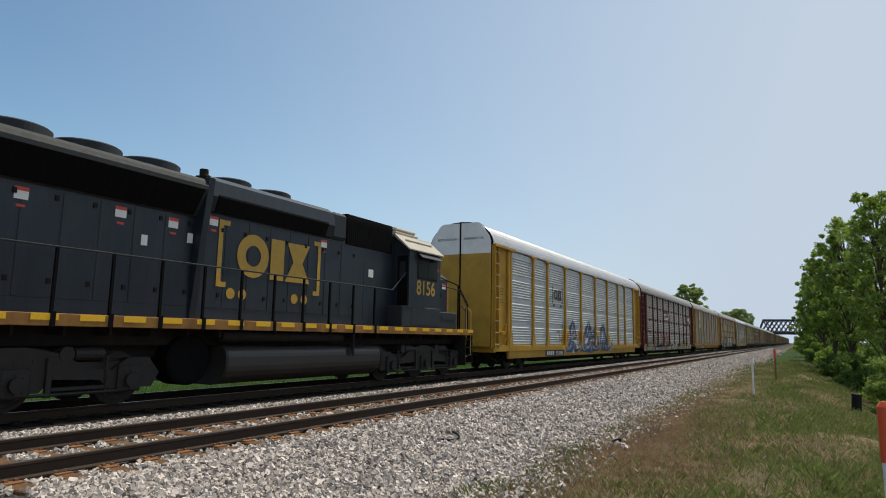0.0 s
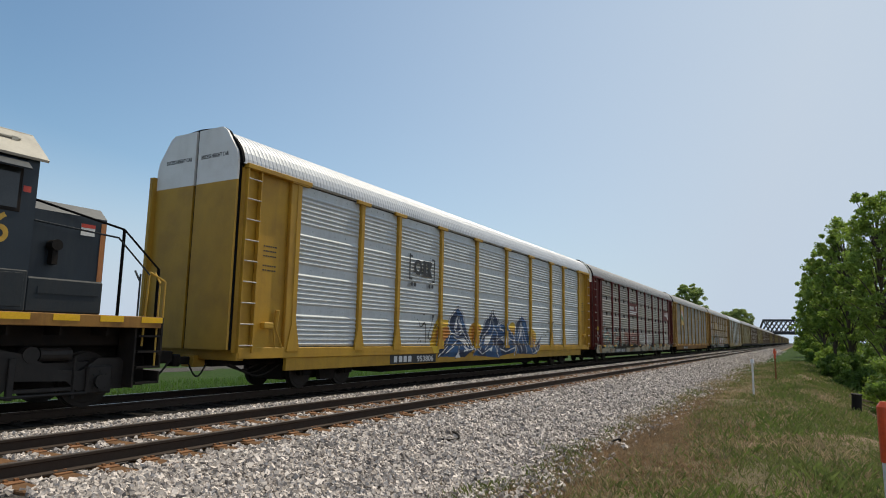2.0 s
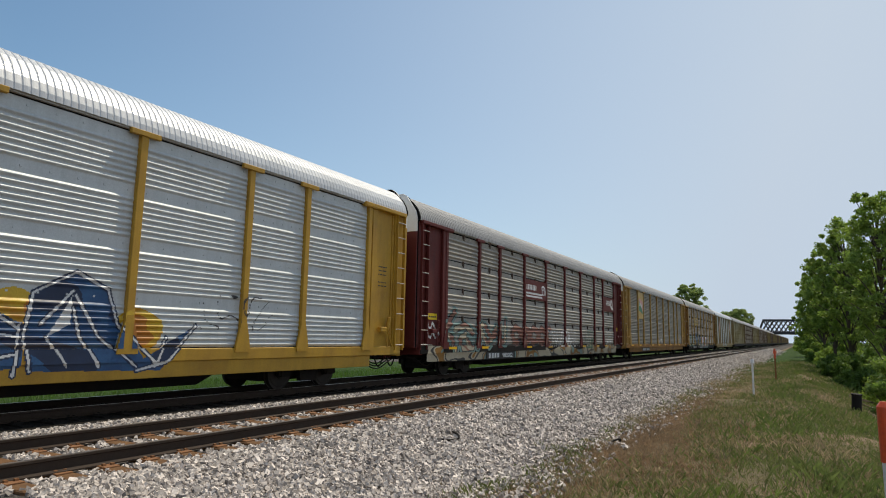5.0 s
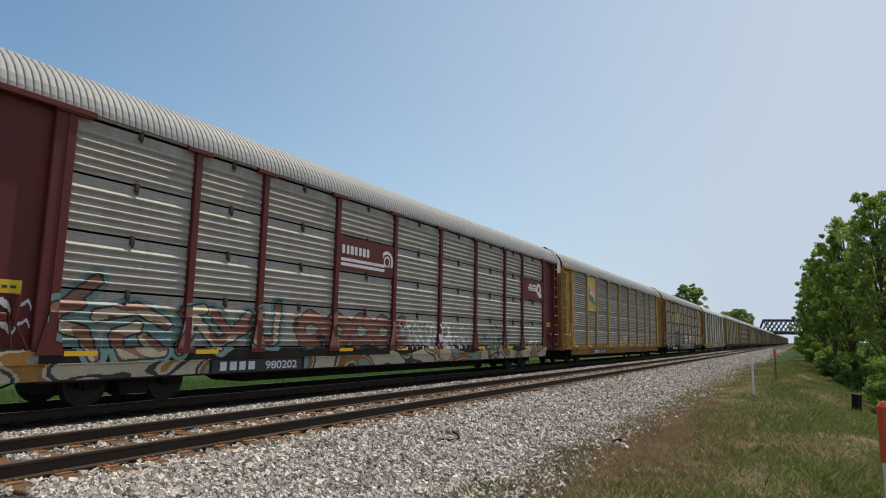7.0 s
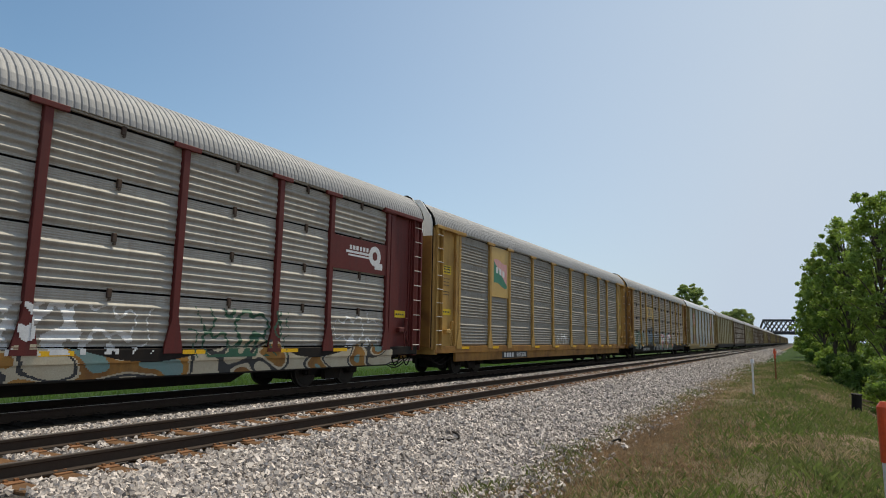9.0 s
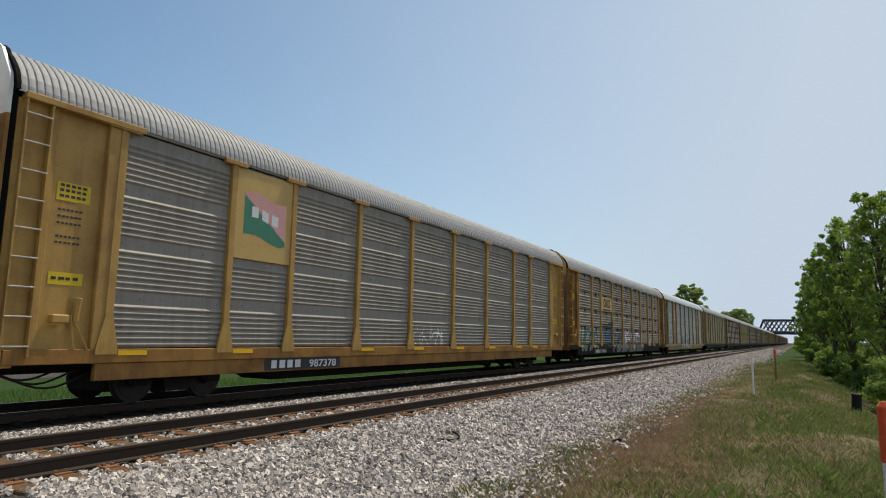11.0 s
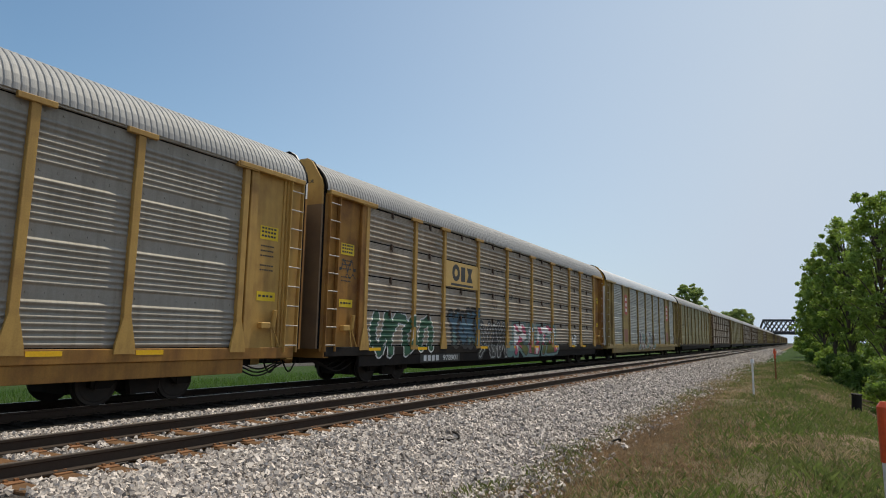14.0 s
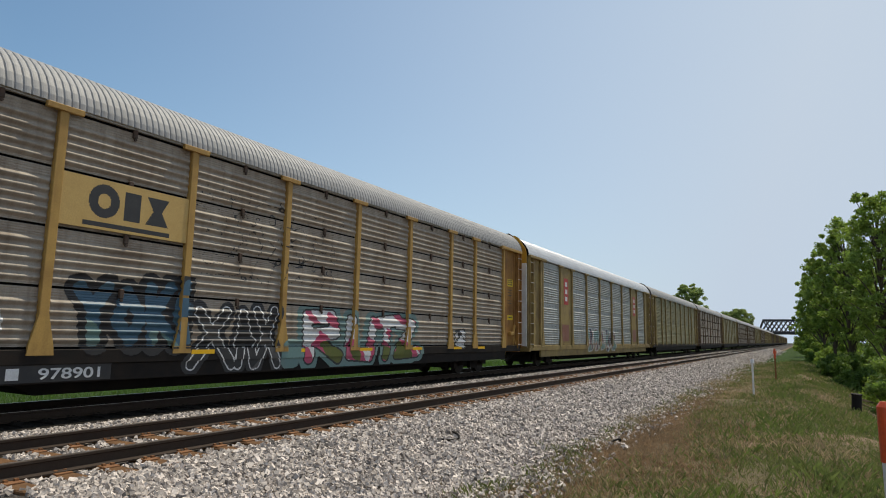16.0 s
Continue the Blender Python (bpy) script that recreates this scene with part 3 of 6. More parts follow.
def locomotive():
    loco = thing("locomotive", None, None, "dark blue diesel locomotive with yellow sill stripe and lettering", "locomotive")
    # deck, sill stripe and end steps
    bm = bmesh.new()
    box(bm, -1.55, 1.55, 2.1, 22.0, 1.50, 1.72, 0.01)
    part("deck", bm, RUSTY_YELLOW, loco, "dirty yellow deck edge")
    y = 2.35
    for k in range(24):
        bm = bmesh.new()
        box(bm, 1.552, 1.558, y, y + 0.46, 1.60, 1.71)
        part("reflective_stripe", bm, BRIGHT_YELLOW, loco)
        y += 0.835
    bm = bmesh.new()
    box(bm, -0.9, 0.9, 2.3, 21.8, 1.15, 1.5)
    for k in range(22):
        box(bm, 0.9, 1.4, 2.9 + 0.86 * k, 2.94 + 0.86 * k, 1.34, 1.5)
    box(bm, -0.6, 0.6, 2.4, 21.7, 0.9, 1.2)
    part("underframe", bm, BLACK, loco)
    # long hood
    bm = bmesh.new()
    prism(bm, [(-0.95, 1.72), (0.95, 1.72), (0.95, 4.62), (0.78, 4.84), (-0.78, 4.84), (-0.95, 4.62)], "y", 2.5, 17.36)
    part("hood", bm, NAVY, loco)
    bm = bmesh.new()
    for s in (-1, 1):
        prism(bm, [(s * 0.9, 3.98), (s * 1.00, 4.02), (s * 1.35, 4.60), (s * 1.35, 4.68), (s * 1.30, 4.78), (s * 1.20, 4.86), (s * 0.7, 4.94), (s * 0.7, 3.98)], "y", 2.6, 9.25)
    box(bm, -0.75, 0.75, 2.6, 9.25, 4.5, 4.93)
    part("radiator_housing", bm, GREY, loco, "flared grey-blue radiator top")
    bm = bmesh.new()
    prism(bm, [(1.0, 4.03), (1.03, 4.03), (1.375, 4.58), (1.345, 4.60)], "y", 2.7, 9.15)
    for k in range(26):
        yy = 2.75 + k * 0.25
        prism(bm, [(1.02, 4.03), (1.036, 4.03), (1.381, 4.58), (1.345, 4.60)], "y", yy, yy + 0.02)
    part("radiator_grille", bm, GRILLE_SHADE, loco, "black radiator intake grille")
    bm = bmesh.new()
    box(bm, -1.2, 1.36, 9.25, 9.42, 1.72, 4.9, 0.01)
    bm.verts.ensure_lookup_table()
    for v in bm.verts:
        if v.co.x > 1 and v.co.z < 3:
            v.co.x = 0.99
    part("radiator_frame", bm, NAVY, loco)
    bm = bmesh.new()
    tube(bm, (1.05, 9.33, 4.88), (1.05, 9.33, 5.12), 0.10, 10)
    box(bm, 0.9, 1.2, 9.25, 9.42, 4.88, 4.98, 0.02)
    part("roof_bracket", bm, BLACK, loco)
    for yy in (2.9, 4.33, 5.76, 7.19, 8.62):
        bm = bmesh.new()
        tube(bm, (0, yy, 4.92), (0, yy, 5.0), 0.66, 48, 0.70)
        tube(bm, (0, yy, 5.0), (0, yy, 5.17), 0.70, 48)
        tube(bm, (0, yy, 5.17), (0, yy, 5.20), 0.70, 48, 0.66)
        tube(bm, (0, yy, 5.20), (0, yy, 5.22), 0.18, 16)
        part("radiator_fan", bm, GREY, loco)
    # brake grid blister with its grilles and fans
    bm = bmesh.new()
    for s in (-1, 1):
        prism(bm, [(s * 0.9, 4.18), (s * 1.04, 4.22), (s * 1.16, 4.55), (s * 1.10, 4.92), (s * 0.85, 5.07), (s * 0.5, 5.1), (s * 0.5, 4.0)], "y", 9.55, 13.9)
    box(bm, -0.6, 0.6, 9.55, 16.6, 4.5, 5.08)
    part("blower_housing", bm, NAVY, loco)
    bm = bmesh.new()
    prism(bm, [(1.045, 4.21), (1.06, 4.21), (1.178, 4.55), (1.165, 4.60)], "y", 9.7, 13.6)
    for k in range(16):
        yy = 9.75 + k * 0.24
        prism(bm, [(1.05, 4.21), (1.064, 4.21), (1.182, 4.56), (1.165, 4.60)], "y", yy, yy + 0.02)
    part("blower_grille", bm, GRILLE_SHADE, loco, "black brake cooling grille")
    for yy in (10.85, 12.3):
        bm = bmesh.new()
        tube(bm, (0.1, yy, 5.07), (0.1, yy, 5.24), 0.58, 40)
        tube(bm, (0.1, yy, 5.24), (0.1, yy, 5.27), 0.58, 40, 0.54)
        part("roof_fan", bm, GREY, loco)
    bm = bmesh.new()
    box(bm, 0.5, 1.06, 13.9, 14.6, 4.2, 5.0, 0.08)
    part("silencer_box", bm, GREY, loco)
    bm = bmesh.new()
    box(bm, -0.98, 0.985, 14.65, 17.1, 4.14, 5.07, 0.02)
    screen = part("air_intake_screen", bm, GRILLE_SHADE, loco, "black air intake screen")
    for k in range(25):
        bm = bmesh.new()
        box(bm, 0.985, 0.995, 14.7 + k * 0.095, 14.73 + k * 0.095, 4.2, 4.92)
        part("screen_bar", bm, GRILLE_SHADE, screen)
    # hood doors, latches and vents
    for k in range(17):
        yy = 2.75 + 0.72 * k + (0.2 if k > 8 else 0)
        if 9.0 < yy + 0.3 < 9.6:
            continue
        bm = bmesh.new()
        box(bm, 0.95, 0.962, yy, yy + 0.68, 2.0, 3.96 if yy < 9 else 4.12, 0.004)
        door = part("hood_door", bm, NAVY, loco)
        bm = bmesh.new()
        for z in (2.25, 3.78):
            box(bm, 0.962, 0.985, yy + 0.56, yy + 0.63, z, z + 0.10)
        part("latch", bm, BLACK, door)
    for yy, z, big in ((5.5, 3.91, 1), (7.36, 3.91, 1), (8.58, 3.89, 1), (9.65, 4.12, 1), (9.08, 3.62, 0), (13.55, 4.12, 1), (7.97, 3.42, 0), (3.7, 3.91, 1)):
        bm = bmesh.new()
        box(bm, 0.964, 0.970, yy, yy + 0.24 - 0.1 * (1 - big), z - 0.22, z)
        st = part("warning_sticker", bm, STICKER, loco, "white and red warning sticker")
        if big:
            bm = bmesh.new()
            box(bm, 0.970, 0.973, yy, yy + 0.24, z - 0.07, z)
            part("sticker_band", bm, STICKER_RED, st)
            bm = bmesh.new()
            box(bm, 0.964, 0.970, yy + 0.05, yy + 0.2, z - 0.36, z - 0.31)
            part("warning_sticker", bm, STICKER_RED, loco)
    # company emblem as plain shapes: brackets, dots, ring, slab and bow
    x0, x1 = 0.972, 0.978
    for pts in ([(9.93, 2.50), (10.22, 2.50), (10.22, 2.62), (10.06, 2.62), (10.06, 3.96), (10.25, 3.96), (10.25, 4.08), (9.93, 4.08)],
                [(13.54, 2.50), (13.54, 4.02), (13.25, 4.02), (13.25, 3.90), (13.42, 3.90), (13.42, 2.62), (13.28, 2.62), (13.28, 2.50)]):
        bm = bmesh.new()
        prism(bm, pts, "x", x0, x1)
        part("emblem_bracket", bm, DECAL_YELLOW, loco, "yellow painted emblem bracket")
    for yy in (10.38, 10.74, 12.55, 12.93):
        bm = bmesh.new()
        disc(bm, yy, 2.36, x0, x1, 0.13)
        part("emblem_dot", bm, DECAL_YELLOW, loco)
    bm = bmesh.new()
    pr = [bm.verts.new((x1, 11.03 + r * 0.52 * math.cos(a), 3.33 + r * 0.54 * math.sin(a))) for r in (1.0, 0.48) for a in [math.tau * i / 28 for i in range(28)]]
    for i in range(28):
        bm.faces.new((pr[i], pr[(i + 1) % 28], pr[28 + (i + 1) % 28], pr[28 + i]))
    part("emblem_ring", bm, DECAL_YELLOW, loco)
    bm = bmesh.new()
    box(bm, x0, x1, 11.62, 12.1, 2.80, 3.86, 0.0)
    part("emblem_slab", bm, DECAL_YELLOW, loco)
    bm = bmesh.new()
    prism(bm, [(12.16, 2.80), (13.12, 2.80), (12.80, 3.33), (13.08, 3.84), (12.2, 3.84), (12.45, 3.33)], "x", x0, x1)
    part("emblem_bow", bm, DECAL_YELLOW, loco)
    # cab
    bm = bmesh.new()
    prism(bm, [(-1.52, 1.9), (1.52, 1.9), (1.52, 4.30), (0.95, 4.78), (-0.95, 4.78), (-1.52, 4.30)], "y", 17.35, 19.42)
    cab = part("cab", bm, NAVY, loco)
    bm = bmesh.new()
    for s in (-1, 1):
        prism(bm, [(s * 1.60, 4.27), (s * 1.62, 4.31), (s * 0.98, 4.86), (s * 0.94, 4.80)], "y", 17.2, 19.52)
    box(bm, -1.0, 1.0, 17.2, 19.52, 4.79, 4.86, 0.01)
    part("cab_roof", bm, CREAM, cab, "sun-bleached cream cab roof")
    bm = bmesh.new()
    box(bm, 0.05, 0.95, 17.35, 18.75, 4.87, 4.96, 0.02)
    box(bm, 0.1, 0.9, 17.4, 18.7, 4.97, 5.13, 0.06)
    part("air_conditioner", bm, CREAM, loco, "cream roof air conditioner")
    bm = bmesh.new()
    tube(bm, (1.25, 17.5, 4.66), (1.25, 19.2, 4.66), 0.022, 6)
    for yy in (17.6, 18.3, 19.1):
        box(bm, 1.22, 1.28, yy - 0.05, yy + 0.05, 4.55, 4.68)
    part("cab_roof_rail", bm, CREAM, cab)
    bm = bmesh.new()
    box(bm, 1.50, 1.535, 17.86, 19.18, 3.36, 4.14, 0.01)
    part("window_frame", bm, BLACK, cab)
    for y0, y1 in ((17.92, 18.50), (18.54, 19.12)):
        bm = bmesh.new()
        box(bm, 1.53, 1.542, y0, y1, 3.42, 4.08)
        part("window_pane", bm, WINDOW, cab, "dark sliding window pane")
    bm = bmesh.new()
    prism(bm, [(1.53, 4.22), (1.54, 4.26), (1.76, 4.08), (1.75, 4.05)], "y", 17.8, 19.2)
    part("sunshade", bm, NAVY, cab, "grey metal sunshade over the window")
    # The door stands proud; its black puts the entry's shade into the colour.
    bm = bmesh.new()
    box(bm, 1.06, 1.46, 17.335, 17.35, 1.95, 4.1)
    part("cab_door", bm, GRILLE_SHADE, cab, "cab door coloured black for the shade beside the hood")
    bm = bmesh.new()
    box(bm, 1.15, 1.38, 17.325, 17.336, 3.35, 3.9)
    part("door_pane", bm, WINDOW, cab)
    bm = bmesh.new()
    box(bm, -1.54, 1.54, 16.95, 19.42, 1.72, 2.42, 0.03)
    box(bm, 1.54, 1.55, 17.5, 19.35, 1.8, 2.36, 0.004)
    part("battery_box", bm, GREY, loco, "dark grey battery box under the cab")
    bm = bmesh.new()
    prism(bm, [(-0.95, 1.72), (0.95, 1.72), (0.95, 3.58), (0.7, 3.80), (-0.7, 3.80), (-0.95, 3.58)], "y", 19.42, 21.05)
    part("short_hood", bm, NAVY, loco)
    bm = bmesh.new()
    box(bm, -1.5, 1.5, 19.42, 20.75, 1.72, 2.32, 0.03)
    box(bm, 1.5, 1.512, 19.6, 20.65, 2.05, 2.16)
    part("toolbox", bm, GREY, loco)
    bm = bmesh.new()
    disc(bm, 20.05, 2.95, 0.95, 1.15, 0.10)
    box(bm, 0.95, 1.1, 20.0, 20.1, 2.6, 2.9)
    part("bell", bm, BLACK, loco)
    lettering("8156", 0.50, DECAL_YELLOW, cab, on_side(18.44, 2.84, 1.524), 1.22, "yellow painted road number")
    bm = bmesh.new()
    box(bm, 1.522, 1.526, 19.2, 19.32, 3.72, 3.82)
    part("flag_sticker", bm, STICKER_RED, cab)
    bm = bmesh.new()
    box(bm, 0.951, 0.957, 15.62, 16.3, 1.95, 3.75)
    part("hood_side_door", bm, NAVY, loco)
    bm = bmesh.new()
    box(bm, 0.957, 0.962, 15.85, 16.1, 3.25, 3.5)
    part("warning_sticker", bm, STICKER, loco)
    # railings
    bm = bmesh.new()
    tube(bm, (1.48, 2.3, 2.88), (1.48, 16.45, 2.88), 0.018, 6)
    tube(bm, (1.48, 16.45, 2.88), (1.48, 17.2, 3.5), 0.018, 6)
    tube(bm, (1.1, 19.45, 3.35), (1.45, 21.0, 3.2), 0.018, 6)
    tube(bm, (1.45, 21.0, 3.2), (1.48, 21.7, 2.55), 0.018, 6)
    part("handrail", bm, GREY, loco)
    for k in range(14):
        yy = 2.9 + 1.05 * k
        if yy > 16.5:
            break
        bm = bmesh.new()
        box(bm, 1.46, 1.51, yy - 0.025, yy + 0.025, 1.6, 2.86)
        box(bm, 1.50, 1.57, yy - 0.045, yy + 0.045, 1.48, 1.75)
        part("stanchion", bm, GRILLE_SHADE, loco)
    for yy in (21.5, 21.95):
        bm = bmesh.new()
        tube(bm, (1.48, yy, 0.75), (1.48, yy, 2.55 if yy < 21.9 else 2.35), 0.02, 6)
        tube(bm, (1.48, yy, 2.4), (1.3, yy, 2.62), 0.02, 6)
        part("grab_rail", bm, DECAL_YELLOW if yy > 21.9 else GREY, loco, "yellow grab rail")
    for k in range(4):
        bm = bmesh.new()
        box(bm, 1.05, 1.52, 21.55, 22.05, 0.42 + 0.3 * k, 0.46 + 0.3 * k)
        box(bm, 1.05, 1.52, 22.03, 22.06, 0.42 + 0.3 * k, 0.66 + 0.3 * k)
        part("step", bm, BLACK, loco)
    for x0, x1 in ((1.0, 1.5), (-1.5, -1.0)):
        bm = bmesh.new()
        box(bm, x0, x1, 21.48, 21.52, 0.36, 1.5)
        box(bm, min(x0, x1, key=abs) - 0.02, min(x0, x1, key=abs) + 0.02, 21.52, 22.06, 0.36, 1.5)
        part("step_well", bm, BLACK, loco)
    bm = bmesh.new()
    box(bm, 0.952, 0.958, 20.94, 21.04, 2.25, 3.5)
    part("reflective_stripe", bm, ORANGE_STRIPE, loco, "faded orange corner stripe")
    bm = bmesh.new()
    box(bm, 0.952, 0.958, 20.55, 20.82, 3.22, 3.44)
    nose = part("warning_sticker", bm, STICKER, loco)
    bm = bmesh.new()
    box(bm, 0.958, 0.961, 20.55, 20.82, 3.37, 3.44)
    part("sticker_band", bm, STICKER_RED, nose)
    bm = bmesh.new()
    for yy, top in ((21.2, 3.4), (22.02, 2.7)):
        tube(bm, (1.30, yy, 1.72), (1.30, yy, top), 0.03, 8)
    tube(bm, (1.30, 21.2, 3.4), (0.95, 19.6, 3.75), 0.022, 6)
    tube(bm, (1.30, 21.2, 3.4), (1.30, 22.02, 2.7), 0.022, 6)
    part("end_handrail", bm, GRILLE_SHADE, loco)
    bm = bmesh.new()
    tube(bm, (1.40, 22.12, 1.15), (1.40, 22.12, 2.45), 0.022, 8)
    tube(bm, (1.40, 22.12, 2.45), (1.40, 21.75, 2.62), 0.022, 8)
    tube(bm, (1.40, 21.75, 2.62), (1.40, 21.70, 1.15), 0.022, 8)
    part("grab_rail", bm, DECAL_YELLOW, loco, "yellow grab rail")
    bm = bmesh.new()
    box(bm, -1.5, 1.5, 22.0, 22.1, 0.95, 1.72, 0.02)
    box(bm, -0.15, 0.15, 22.1, 23.4, 0.72, 1.0, 0.03)
    part("pilot", bm, BLACK, loco)
    bm = bmesh.new()
    for k in range(12):
        a, b = k / 12, (k + 1) / 12
        tube(bm, (0.6, 22.1 + 0.9 * a, 0.85 - 0.4 * math.sin(math.pi * a)), (0.6, 22.1 + 0.9 * b, 0.85 - 0.4 * math.sin(math.pi * b)), 0.025, 6)
    part("air_hose", bm, BLACK, loco)
    # tanks
    bm = bmesh.new()
    corner = [(1.14 + 0.26 * math.cos(a), 0.88 + 0.26 * math.sin(a)) for a in (0, 0.3, 0.6, 0.9, 1.2, 1.57)]
    belly = [(0.95 + 0.45 * math.cos(a), 0.72 + 0.46 * math.sin(a)) for a in (-1.57, -1.25, -0.95, -0.65, -0.35, -0.1)]
    sec = belly + corner
    sec += [(-x, z) for x, z in sec[::-1]]
    prism(bm, sec, "y", 10.0, 16.1)
    tank = part("fuel_tank", bm, TANK, loco, "dusty dark fuel tank")
    for a in (10.0, 16.04):
        bm = bmesh.new()
        prism(bm, [(x * 1.015, 0.7 + (z - 0.7) * 1.02) for x, z in sec], "y", a - 0.01, a + 0.07)
        part("tank_rim", bm, TRUCK_GREY, tank)
    # Black colour here puts the shade under the deck into the duct.
    bm = bmesh.new()
    tube(bm, (0.5, 9.3, 0.84), (1.02, 9.3, 0.84), 0.55, 40)
    tube(bm, (1.02, 9.3, 0.84), (1.06, 9.3, 0.84), 0.55, 40, 0.5)
    part("round_air_duct", bm, GRILLE_SHADE, loco, "round duct ahead of the fuel tank, coloured black for its shade")
    bm = bmesh.new()
    disc(bm, 14.45, 0.95, 1.3, 1.42, 0.10)
    box(bm, 1.3, 1.42, 14.6, 14.68, 0.85, 1.45)
    part("filler_cap", bm, BLACK, tank)
    bm = bmesh.new()
    tube(bm, (1.28, 9.9, 1.36), (1.28, 14.2, 1.36), 0.125, 20)
    for a in (10.4, 12.0, 13.6):
        tube(bm, (1.28, a, 1.36), (1.28, a + 0.05, 1.36), 0.138, 20)
    part("air_reservoir", bm, BLACK, loco)
    # trucks
    for c in (5.71, 18.92):
        bm = bmesh.new()
        for s in (-1, 1):
            x0, x1 = min(s * 1.02, s * 1.2), max(s * 1.02, s * 1.2)
            top = [(-2.75, 0.62), (-2.5, 0.92), (-2.05, 0.92), (-1.75, 0.70), (-1.35, 0.72), (-0.7, 1.02), (-0.2, 1.12), (0.2, 1.12), (0.7, 1.02), (1.35, 0.72), (1.75, 0.70), (2.05, 0.92), (2.5, 0.92), (2.75, 0.62)]
            low = [(2.6, 0.34), (1.7, 0.34), (1.5, 0.52), (0.62, 0.56), (0.42, 0.34), (-0.42, 0.34), (-0.62, 0.56), (-1.5, 0.52), (-1.7, 0.34), (-2.6, 0.34)]
            prism(bm, [(c + y, z) for y, z in top + low], "x", x0, x1)
            for a in (-2.07, 0.0, 2.07):
                box(bm, min(s * 1.05, s * 1.28), max(s * 1.05, s * 1.28), c + a - 0.24, c + a + 0.24, 0.28, 0.78, 0.03)
                disc(bm, c + a, 0.5, s * 1.2, s * 1.36, 0.13, 14)
            for a in (-1.1, 1.1):
                disc(bm, c + a - 0.25, 1.0, s * 1.05, s * 1.22, 0.14, 14)
                tube(bm, (s * 1.12, c + a - 0.1, 1.0), (s * 1.12, c + a + 0.45, 1.0), 0.12, 12)
                box(bm, min(s * 1.1, s * 1.22), max(s * 1.1, s * 1.22), c + a - 0.5, c + a + 0.5, 0.36, 0.42)
            for a in (-2.07, 0.0, 2.07):
                for k in range(8):
                    ang = math.tau * k / 8
                    disc(bm, c + a + 0.17 * math.cos(ang), 0.5 + 0.17 * math.sin(ang), s * 1.27, s * 1.30, 0.022, 6)
            for a in (-0.32, 0.0, 0.32):
                disc(bm, c + a, 0.88, s * 1.2, s * 1.212, 0.05, 10)
            for a in (-1.62, 1.62):
                for k in range(5):
                    disc(bm, c + a, 0.40 + 0.07 * k, s * 1.10, s * 1.25, 0.03, 8)
                tube(bm, (s * 1.2, c + a, 0.2), (s * 1.2, c + a, 0.95), 0.035, 8)
            tube(bm, (s * 1.24, c - 2.3, 0.30), (s * 1.24, c + 2.3, 0.30), 0.03, 8)
            for a in (-0.55, 0.55):
                box(bm, min(s * 1.18, s * 1.26), max(s * 1.18, s * 1.26), c + a - 0.05, c + a + 0.05, 0.25, 0.95, 0.01)
        box(bm, -1.1, 1.1, c - 2.4, c + 2.4, 0.55, 0.85)
        part("truck_frame", bm, TRUCK_GREY, loco, "dusty three-axle truck frame")
    ws = wheelset_mesh(LOCO_R, "locomotive_wheelset")
    for y in LOCO_AXLES:
        shared("wheelset", ws, loco, pose(0, y, LOCO_R))
    return loco


loco = locomotive()

# ---------------------------------------------------------------- paint on the cars
INK = mat("black_spray_paint", (0.018, 0.018, 0.02), 0.5, second=(0.035, 0.033, 0.03), scale=4, bump=0)
BLUE = mat("blue_spray_paint", (0.010, 0.055, 0.15), 0.5, second=(0.018, 0.095, 0.22), scale=2.5, amount=0.8, bump=0)
NAVY_INK = mat("navy_spray_paint", (0.006, 0.017, 0.05), 0.5, second=(0.010, 0.03, 0.085), scale=3, bump=0)
CHALK = mat("white_spray_paint", (0.62, 0.63, 0.63), 0.5, second=(0.45, 0.46, 0.47), scale=4, bump=0)
AMBER = mat("amber_spray_paint", (0.42, 0.16, 0.02), 0.5, second=(0.34, 0.10, 0.015), scale=2.5, bump=0)
GOLD = mat("yellow_spray_paint", (0.55, 0.36, 0.03), 0.5, second=(0.42, 0.17, 0.02), scale=2.5, amount=0.9, bump=0)
DEEP_GREEN = mat("deep_green_spray_paint", (0.008, 0.045, 0.028), 0.45, bump=0)
WARM_GREY = mat("grey_spray_paint", (0.09, 0.085, 0.08), 0.5, second=(0.05, 0.046, 0.044), scale=4, bump=0)
GREEN = mat("dark_green_spray_paint", (0.012, 0.075, 0.04), 0.45, second=(0.03, 0.12, 0.07), scale=3, bump=0)
TEAL = mat("teal_spray_paint", (0.12, 0.22, 0.21), 0.5, second=(0.17, 0.22, 0.21), scale=3, bump=0)
BRICK = mat("faded_red_spray_paint", (0.22, 0.085, 0.06), 0.55, second=(0.26, 0.15, 0.11), scale=3, bump=0)
SAND = mat("cream_spray_paint", (0.42, 0.37, 0.27), 0.55, second=(0.32, 0.25, 0.16), scale=3, bump=0)
STEEL_BLUE = mat("steel_blue_spray_paint", (0.035, 0.095, 0.15), 0.5, second=(0.06, 0.14, 0.19), scale=3, bump=0)
PINK = mat("pink_spray_paint", (0.45, 0.06, 0.13), 0.5, second=(0.36, 0.10, 0.14), scale=3, bump=0)
OLIVE = mat("olive_spray_paint", (0.09, 0.11, 0.02), 0.5, second=(0.14, 0.13, 0.03), scale=3, bump=0)
SIGN_RED = mat("red_sign_paint", (0.42, 0.03, 0.03), 0.5, second=(0.32, 0.05, 0.04), scale=5, bump=0)
SIGN_YELLOW = mat("yellow_sign", (0.62, 0.43, 0.01), 0.5, bump=0)
